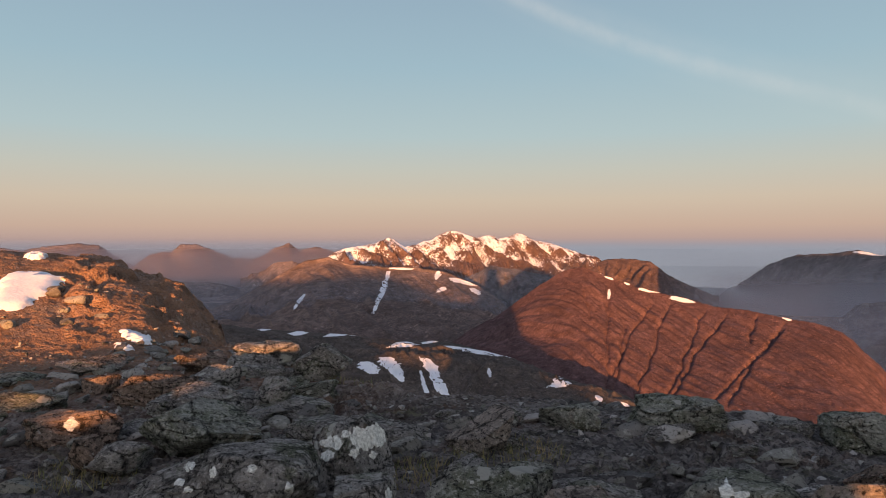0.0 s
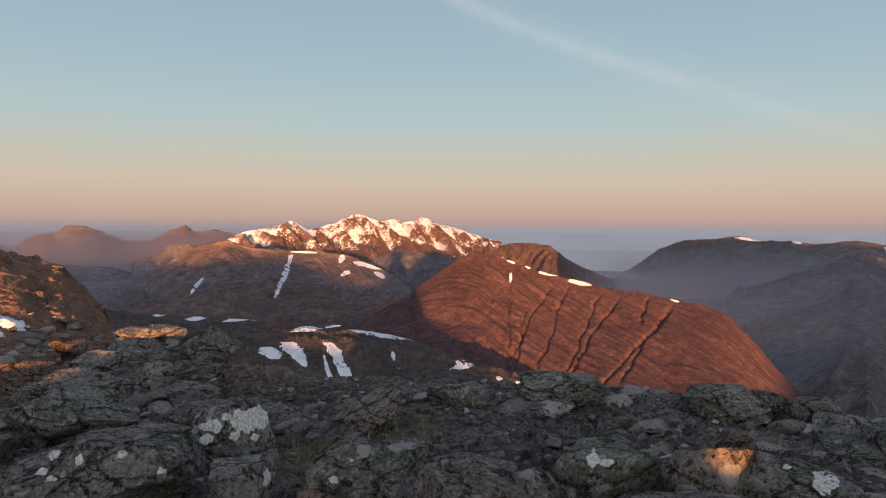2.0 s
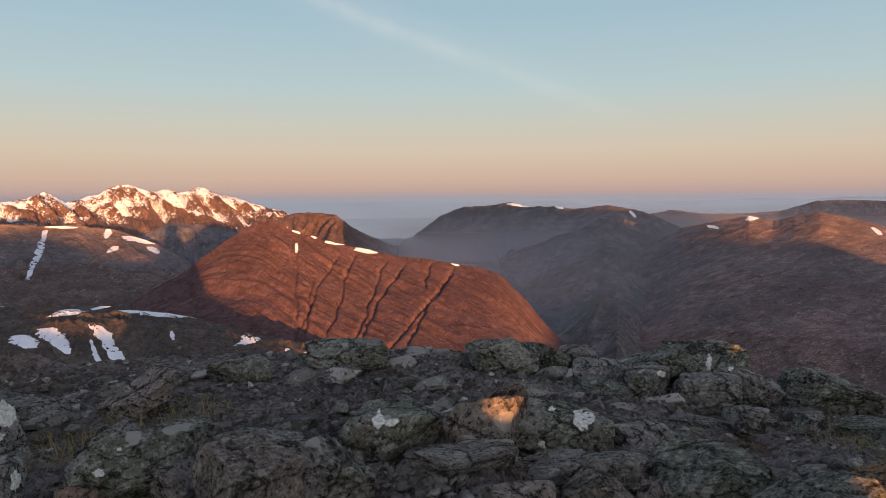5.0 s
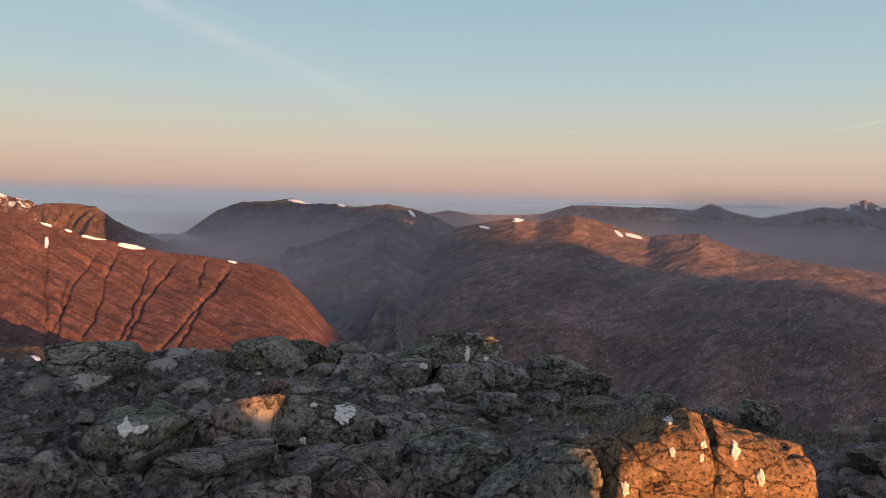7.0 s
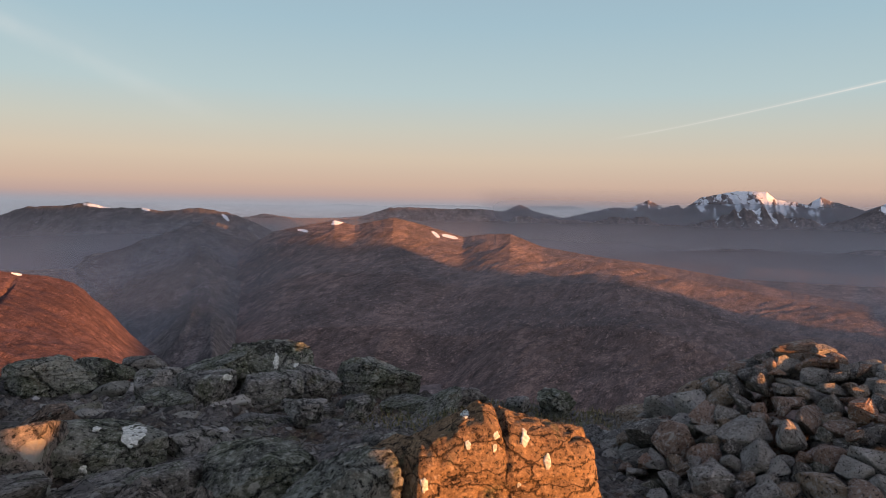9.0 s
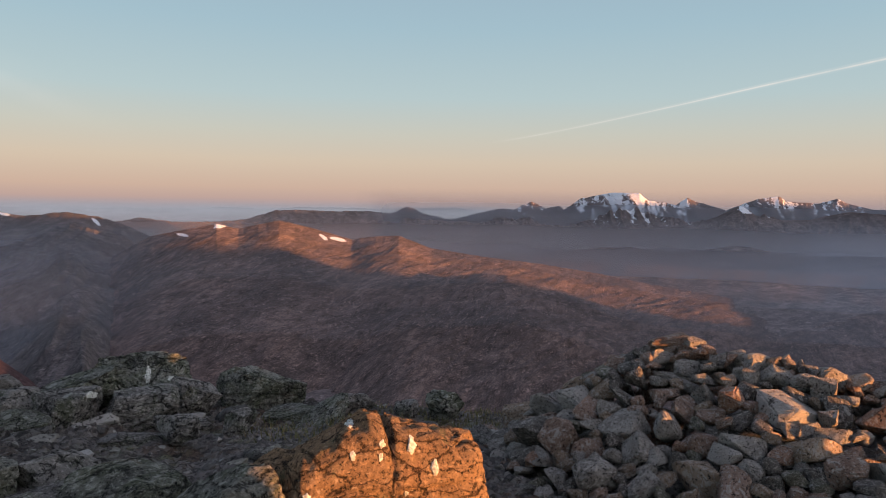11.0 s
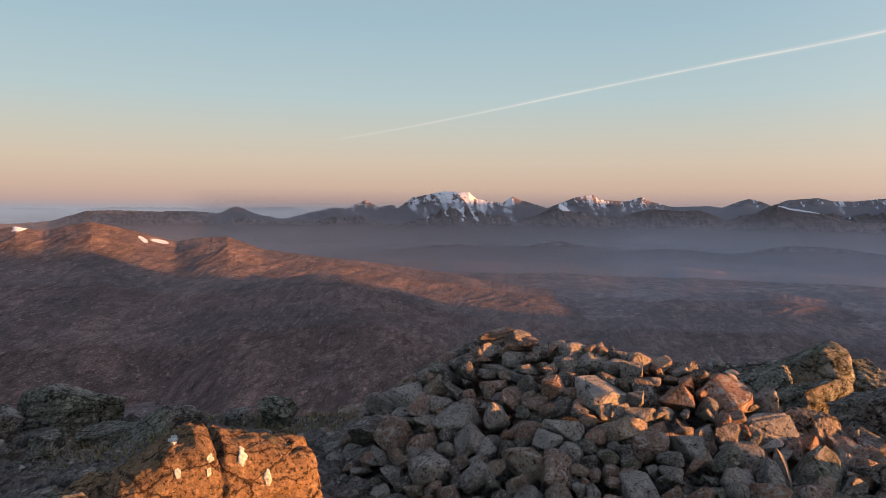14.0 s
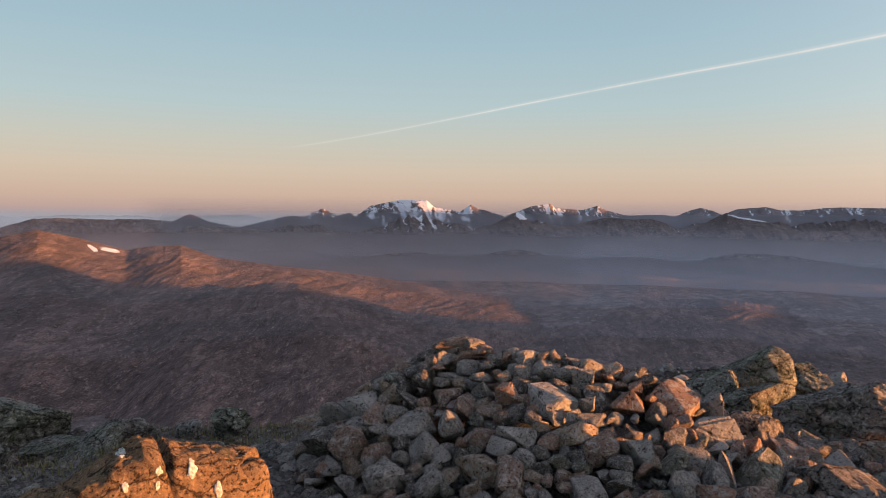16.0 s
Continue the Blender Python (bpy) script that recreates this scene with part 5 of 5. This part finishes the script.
# ---------------------------------------------------------------- snow patches
def on_ground(az, el):
    r = np.geomspace(5, 40, 400)
    P = polar(r, np.full(400, az), 0 * r)
    z = ground_height(P[:, 0], P[:, 1], False)
    e = np.degrees(np.arctan2(z - EYE, r))
    i = int(np.argmax(e >= el)) if (e >= el).any() else int(np.argmax(e))
    return Vector((P[i, 0], P[i, 1], z[i]))


def snow_patch(label, hillname, outline, lift=0.5):
    """A patch of old snow; outline: direction, height angle and half width (degrees) from its upper to its lower end."""
    rows, cols = 24, 11
    t = np.linspace(0, 1, rows)
    k = np.linspace(0, 1, len(outline))
    az, el, hw = (np.interp(t, k, [o[i] for o in outline]) for i in range(3))
    q = np.linspace(-1, 1, cols)
    V = np.zeros((rows, cols, 3))
    wob = 1 + 0.4 * fbm(np.stack([t * 9 + az[0], t * 9 + az[0] + 40]), np.zeros((2, rows)), 3, 90)
    for i in range(rows):
        for j in range(cols):
            a = az[i] + q[j] * hw[i] * wob[int(q[j] > 0), i]
            p = on_hill(hillname, a, el[i]) if hillname else on_ground(a, el[i])
            rise = lift * (1 - q[j] ** 6) * min(1.0, 10 * t[i] * (1 - t[i]) + 0.1) - 0.05
            V[i, j] = (p.x, p.y, p.z + rise)
    return tagged(new("snow_patch", grid_mesh("snow_patch", V, SNOW)), label, "snow", group="snow patches")


snow_patch("old snow patch lying on the dark crag", "crag_spur", [(14.24, -6.52, 0.09), (14.15, -6.7, 0.52), (14.32, -6.82, 0.17)], 0.5)
snow_patch("old snow patch lying on the dark crag", "crag_spur", [(11.53, -6.91, 0.18), (11.62, -7.08, 0.8), (11.75, -7.26, 0.26)], 0.5)
snow_patch("old snow patch lying on the dark crag", "crag_spur", [(8.41, -7.07, 0.36), (8.32, -7.25, 1.17), (9.08, -7.41, 0.54)], 0.5)
snow_patch("old snow patch lying on the dark crag", "crag_spur", [(3.18, -7.91, 0.37), (3.14, -8.14, 1.1), (3.64, -8.36, 0.92)], 0.5)
snow_patch("old snow patch lying on the dark crag", "crag_spur", [(0.65, -7.84, 0.28), (1.11, -7.97, 0.55), (1.57, -8.1, 0.18)], 0.5)
snow_patch("old snow patch lying on the dark crag", "crag_spur", [(-0.26, -8.25, 0.28), (-0.95, -8.43, 1.01), (-2.1, -8.61, 0.46)], 0.5)
snow_patch("old snow patch lying on the dark crag", "crag_spur", [(-1.64, -8.47, 0.46), (-3.02, -8.78, 1.19), (-4.85, -9.12, 0.55), (-5.53, -9.29, 0.18)], 0.5)
snow_patch("old snow patch lying on the dark crag", "crag_spur", [(6.34, -9.44, 0.45), (6.06, -9.89, 0.91), (5.61, -10.43, 0.36)], 0.5)
snow_patch("old snow patch lying on the dark crag", "crag_spur", [(4.69, -9.11, 0.64), (4.33, -9.69, 0.82), (3.74, -10.37, 0.55), (3.33, -11.09, 0.18)], 0.5)
snow_patch("old snow patch lying on the dark crag", "crag_spur", [(1.67, -9.14, 0.28), (1.12, -9.72, 0.55), (0.66, -10.62, 0.46), (0.11, -11.73, 0.51), (-0.39, -12.52, 0.23)], 0.5)
snow_patch("old snow patch lying on the dark crag", "crag_spur", [(1.85, -10.21, 0.09), (1.58, -11.28, 0.18), (1.31, -11.99, 0.23)], 0.5)
snow_patch("old snow patch lying on the dark crag", "crag_spur", [(-3.71, -10.03, 0.09), (-3.75, -10.38, 0.18), (-3.84, -10.74, 0.09)], 0.5)
snow_patch("old snow patch lying on the dark crag", "crag_spur", [(-9.56, -10.45, 0.18), (-9.38, -10.81, 0.54), (-9.91, -11.1, 1.07), (-8.7, -11.48, 0.45)], 0.5)
snow_patch("old snow patch lying on the dark crag", "crag_spur", [(-12.3, -11.92, 0.13), (-12.48, -12.13, 0.31), (-12.61, -12.43, 0.13)], 0.5)
snow_patch("old snow patch lying on the dark crag", "crag_spur", [(-13.79, -12.29, 0.17), (-14.22, -12.43, 0.43), (-14.74, -12.75, 0.22)], 0.5)
snow_patch("small snow patch near the crest of the red hillside", "red_ridge", [(-15.94, -3.41, 0.34), (-16.15, -3.63, 0.76), (-16.78, -3.84, 0.5)], 0.5)
snow_patch("small snow patch near the crest of the red hillside", "red_ridge", [(-18.25, -4.07, 0.33), (-18.66, -4.32, 0.82), (-19.28, -4.57, 0.49)], 0.5)
snow_patch("small snow patch near the crest of the red hillside", "red_ridge", [(-14.52, -2.94, 0.17), (-14.65, -3.12, 0.26), (-14.74, -3.3, 0.09)], 0.5)
snow_patch("small snow patch near the crest of the red hillside", "red_ridge", [(-13.27, -3.63, 0.09), (-13.27, -3.98, 0.13), (-13.22, -4.43, 0.09)], 0.5)
snow_patch("small snow patch near the crest of the red hillside", "red_ridge", [(-25.85, -5.36, 0.15), (-26.0, -5.51, 0.3), (-26.22, -5.67, 0.15)], 0.5)
snow_patch("small snow patch near the crest of the red hillside", "red_ridge", [(-13.01, -2.6, 0.13), (-13.27, -2.73, 0.26), (-13.53, -2.91, 0.09)], 0.5)
snow_patch("snow lying in a gully of the grey mountain", "grey_mountain", [(4.4, -2.22, 0.14), (4.68, -3.13, 0.23), (4.86, -3.81, 0.27), (5.32, -4.72, 0.18), (5.69, -5.67, 0.14)], 0.5)
snow_patch("snow lying in a gully of the grey mountain", "grey_mountain", [(0.37, -2.23, 0.14), (0.41, -2.55, 0.28), (0.55, -2.92, 0.09)], 0.5)
snow_patch("snow lying in a gully of the grey mountain", "grey_mountain", [(-0.74, -2.78, 0.28), (-1.42, -3.06, 0.73), (-2.57, -3.42, 0.37)], 0.5)
snow_patch("snow lying in a gully of the grey mountain", "grey_mountain", [(-0.04, -3.51, 0.18), (0.09, -3.74, 0.37), (0.42, -3.97, 0.14)], 0.5)
snow_patch("snow lying in a gully of the grey mountain", "grey_mountain", [(-2.34, -3.61, 0.23), (-2.66, -3.88, 0.37), (-2.94, -4.16, 0.14)], 0.5)
snow_patch("snow lying in a gully of the grey mountain", "grey_mountain", [(11.08, -3.97, 0.09), (11.52, -4.5, 0.22), (11.96, -5.2, 0.09)], 0.5)
snow_patch("snow lying in a gully of the grey mountain", "grey_mountain", [(3.85, -1.94, 0.55), (3.3, -2.04, 1.01), (2.94, -2.13, 0.37)], 0.5)
snow_patch("small drift of snow on the moor", "brown_moor", [(-48.7, -1.55, 0.24), (-48.8, -1.73, 0.48), (-48.5, -1.94, 0.28)], 0.5)
snow_patch("small drift of snow on the moor", "brown_moor", [(-56.4, -2.33, 0.11), (-56.7, -2.6, 0.21), (-56.9, -2.84, 0.14)], 0.5)
snow_patch("small drift of snow on the moor", "brown_moor", [(-57.4, -2.55, 0.21), (-57.8, -2.74, 0.56), (-58.3, -2.93, 0.21)], 0.5)
snow_patch("small drift of snow on the moor", "brown_moor", [(-45.8, -2.32, 0.21), (-46.0, -2.45, 0.42), (-46.3, -2.58, 0.13)], 0.5)
snow_patch("small drift of snow lit by the sun", "front_range", [(-89.1, 0.36, 0.08), (-89.3, 0.1, 0.35), (-89.6, -0.2, 0.3)], 0.5)
snow_patch("thin streak of snow on a foothill", "front_range", [(-105.2, 0.35, 0.2), (-106.5, 0.05, 0.6), (-108.0, -0.2, 0.3)], 0.5)
snow_patch("thin snow along the dark ridge", "blue_ridge", [(-30.47, -0.58, 0.27), (-30.92, -0.72, 0.64), (-31.75, -0.9, 0.37)], 0.5)
snow_patch("thin snow along the dark ridge", "blue_ridge", [(-34.26, -0.81, 0.18), (-34.39, -0.95, 0.32), (-34.58, -1.08, 0.14)], 0.5)
snow_patch("thin snow along the dark ridge", "blue_ridge", [(-39.87, -1.21, 0.09), (-40.1, -1.48, 0.18), (-40.3, -1.75, 0.09)], 0.5)
snow_patch("old snow patch on the rocky mound", None, [(30.65, -2.02, 0.9), (30.21, -2.58, 2.17), (30.49, -3.25, 2.09), (31.24, -4.0, 1.43), (31.84, -4.75, 0.9)], 0.15)
snow_patch("old snow patch on the rocky mound", None, [(24.55, -6.39, 0.23), (23.9, -6.75, 0.77), (23.29, -7.16, 0.86), (22.74, -7.57, 0.47)], 0.10)
snow_patch("old snow patch on the rocky mound", None, [(24.93, -7.36, 0.15), (24.37, -7.68, 0.61), (23.91, -7.91, 0.31)], 0.10)
snow_patch("old snow patch on the rocky mound", None, [(30.06, -0.8, 0.35), (29.93, -0.96, 0.76), (30.13, -1.12, 0.34)], 0.16)


# ---------------------------------------------------------------- contrails
def contrail(name, label, line, width, strength, seed):
    line = sorted(line, reverse=True)
    k = [-a for a, _, in line]
    az = np.linspace(line[0][0], line[-1][0], 120)
    e = np.array([b for _, b in line])
    el = np.interp(-az, k, e)
    for _ in range(30):
        el[1:-1] = 0.25 * el[:-2] + 0.5 * el[1:-1] + 0.25 * el[2:]
    R = 4700.0
    t = np.linspace(0, 1, 120)
    V, U = np.zeros((9, 120, 3)), np.zeros((9, 120, 2))
    for j in range(9):
        q = (j - 4) / 4
        e2 = np.radians(el + q * width(t))
        r = R * np.cos(e2)
        V[j] = polar(r, az, EYE + R * np.sin(e2))
        U[j, :, 0], U[j, :, 1] = t, (q + 1) / 2
    m, k2 = material(name)
    u = k2.n("ShaderNodeAttribute", attribute_name="along").outputs["Fac"]
    v = k2.n("ShaderNodeAttribute", attribute_name="across").outputs["Fac"]
    at = k2.n("ShaderNodeTexCoord").outputs["Object"]
    f = k2.ramp(v, [(0.0, 0.0), (0.25, 0.12), (0.5, 1.0), (0.68, 0.3), (1.0, 0.0)], "EASE")
    f = k2.math("MULTIPLY", f, k2.ramp(u, strength, "EASE"))
    f = k2.math("MULTIPLY", f, k2.n("ShaderNodeMapRange", inputs={0: k2.noise(at, 0.006, 4, 0.6), 1: 0.25, 2: 0.75, 3: 0.55, 4: 1.2}).outputs[0])
    # sunlit paleness of the trail is put in as emission
    mix = k2.n("ShaderNodeMixShader", inputs={0: f, 1: k2.n("ShaderNodeBsdfTransparent").outputs[0], 2: k2.n("ShaderNodeEmission", inputs={"Color": (0.90, 0.84, 0.78, 1), "Strength": 0.33}).outputs[0]})
    k2.n("ShaderNodeOutputMaterial", inputs={"Surface": mix.outputs[0]})
    tagged(new(name, grid_mesh(name, V, m, attrs={"along": U[..., 0], "across": U[..., 1]})), label, "cloud", kind="structure")


contrail("contrail_wide", "old contrail spread into a faint pale band", [(2, 23.5), (-6.3, 18.92), (-12.1, 16.39), (-18.4, 13.96), (-24.4, 11.9), (-29.7, 10.1), (-34.1, 8.3), (-39.5, 6.24), (-43, 5.0)],
         lambda t: 2.3 + 0.5 * t, [(0.0, 0.21), (0.5, 0.21), (0.75, 0.12), (1.0, 0.0)], 1)
contrail("contrail_thin", "fresh thin white contrail across the sky", [(-69, 5.0), (-72.5, 5.55), (-76.9, 6.40), (-83.2, 7.7), (-89.9, 9.05), (-96.3, 10.15), (-102.0, 11.0), (-109.7, 11.9), (-113, 12.3), (-122, 13.2)],
         lambda t: 0.16 + 0.16 * t, [(0.0, 0.0), (0.1, 0.25), (0.4, 0.6), (1.0, 0.75)], 2)


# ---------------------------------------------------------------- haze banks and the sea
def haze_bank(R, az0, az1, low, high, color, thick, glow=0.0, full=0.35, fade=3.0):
    """A see-through curtain standing in for hazy air between two directions, thinning out at its ends and towards its
    top.
    """
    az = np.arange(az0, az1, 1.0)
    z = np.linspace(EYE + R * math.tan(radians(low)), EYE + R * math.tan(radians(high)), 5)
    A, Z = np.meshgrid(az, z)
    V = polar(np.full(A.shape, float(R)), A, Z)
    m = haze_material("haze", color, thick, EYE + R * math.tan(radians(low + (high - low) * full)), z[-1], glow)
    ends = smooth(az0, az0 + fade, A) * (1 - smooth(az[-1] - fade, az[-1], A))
    tagged(new("haze_bank", grid_mesh("haze_bank", V, m, attrs={"ends": ends})), "see-through bluish curtain standing in for distant haze", "haze", kind="structure")


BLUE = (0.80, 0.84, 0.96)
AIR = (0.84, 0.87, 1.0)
# these two curtains glow: brightness of the far air put in as emission
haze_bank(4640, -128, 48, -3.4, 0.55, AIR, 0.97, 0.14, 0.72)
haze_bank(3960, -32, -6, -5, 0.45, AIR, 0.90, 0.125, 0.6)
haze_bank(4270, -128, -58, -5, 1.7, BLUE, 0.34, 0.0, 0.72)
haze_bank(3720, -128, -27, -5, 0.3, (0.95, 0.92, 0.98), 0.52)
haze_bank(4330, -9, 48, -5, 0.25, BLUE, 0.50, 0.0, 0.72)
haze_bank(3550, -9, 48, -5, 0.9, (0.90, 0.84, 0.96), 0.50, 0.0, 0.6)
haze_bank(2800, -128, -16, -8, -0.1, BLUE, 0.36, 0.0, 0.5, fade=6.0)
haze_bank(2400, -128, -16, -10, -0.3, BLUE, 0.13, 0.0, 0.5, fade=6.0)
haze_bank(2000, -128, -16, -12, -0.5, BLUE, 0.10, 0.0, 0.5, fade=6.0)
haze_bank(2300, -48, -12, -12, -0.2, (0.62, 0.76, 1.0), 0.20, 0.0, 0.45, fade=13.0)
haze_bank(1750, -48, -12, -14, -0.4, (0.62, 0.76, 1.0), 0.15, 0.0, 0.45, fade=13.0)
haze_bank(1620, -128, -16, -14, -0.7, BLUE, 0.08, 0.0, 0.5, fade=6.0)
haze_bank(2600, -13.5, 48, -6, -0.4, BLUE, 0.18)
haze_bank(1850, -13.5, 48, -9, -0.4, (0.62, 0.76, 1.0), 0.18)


def sea():
    """A sheet of water running out to the horizon between the hills."""
    az, r = np.arange(-27, 44, 1.0), np.linspace(3300, 4960, 60)
    A, Rr = np.meshgrid(az, r)
    V = polar(Rr, A, table(VALLEY, Rr) + EYE + 6 * smooth(3300, 3700, Rr) - 2)
    m, k = material("sea_water")
    at = k.n("ShaderNodeTexCoord").outputs["Object"]
    finish(k, k.mix(k.noise(at, 0.004, 4), (0.06, 0.08, 0.10), (0.09, 0.11, 0.13)), 0.35, k.bump(k.noise(at, 0.05, 4), 0.2, 2.0), 0.5)
    tagged(new("water", grid_mesh("water", V, m)), "pale sea loch reaching the hazy horizon", "water", kind="structure")


sea()
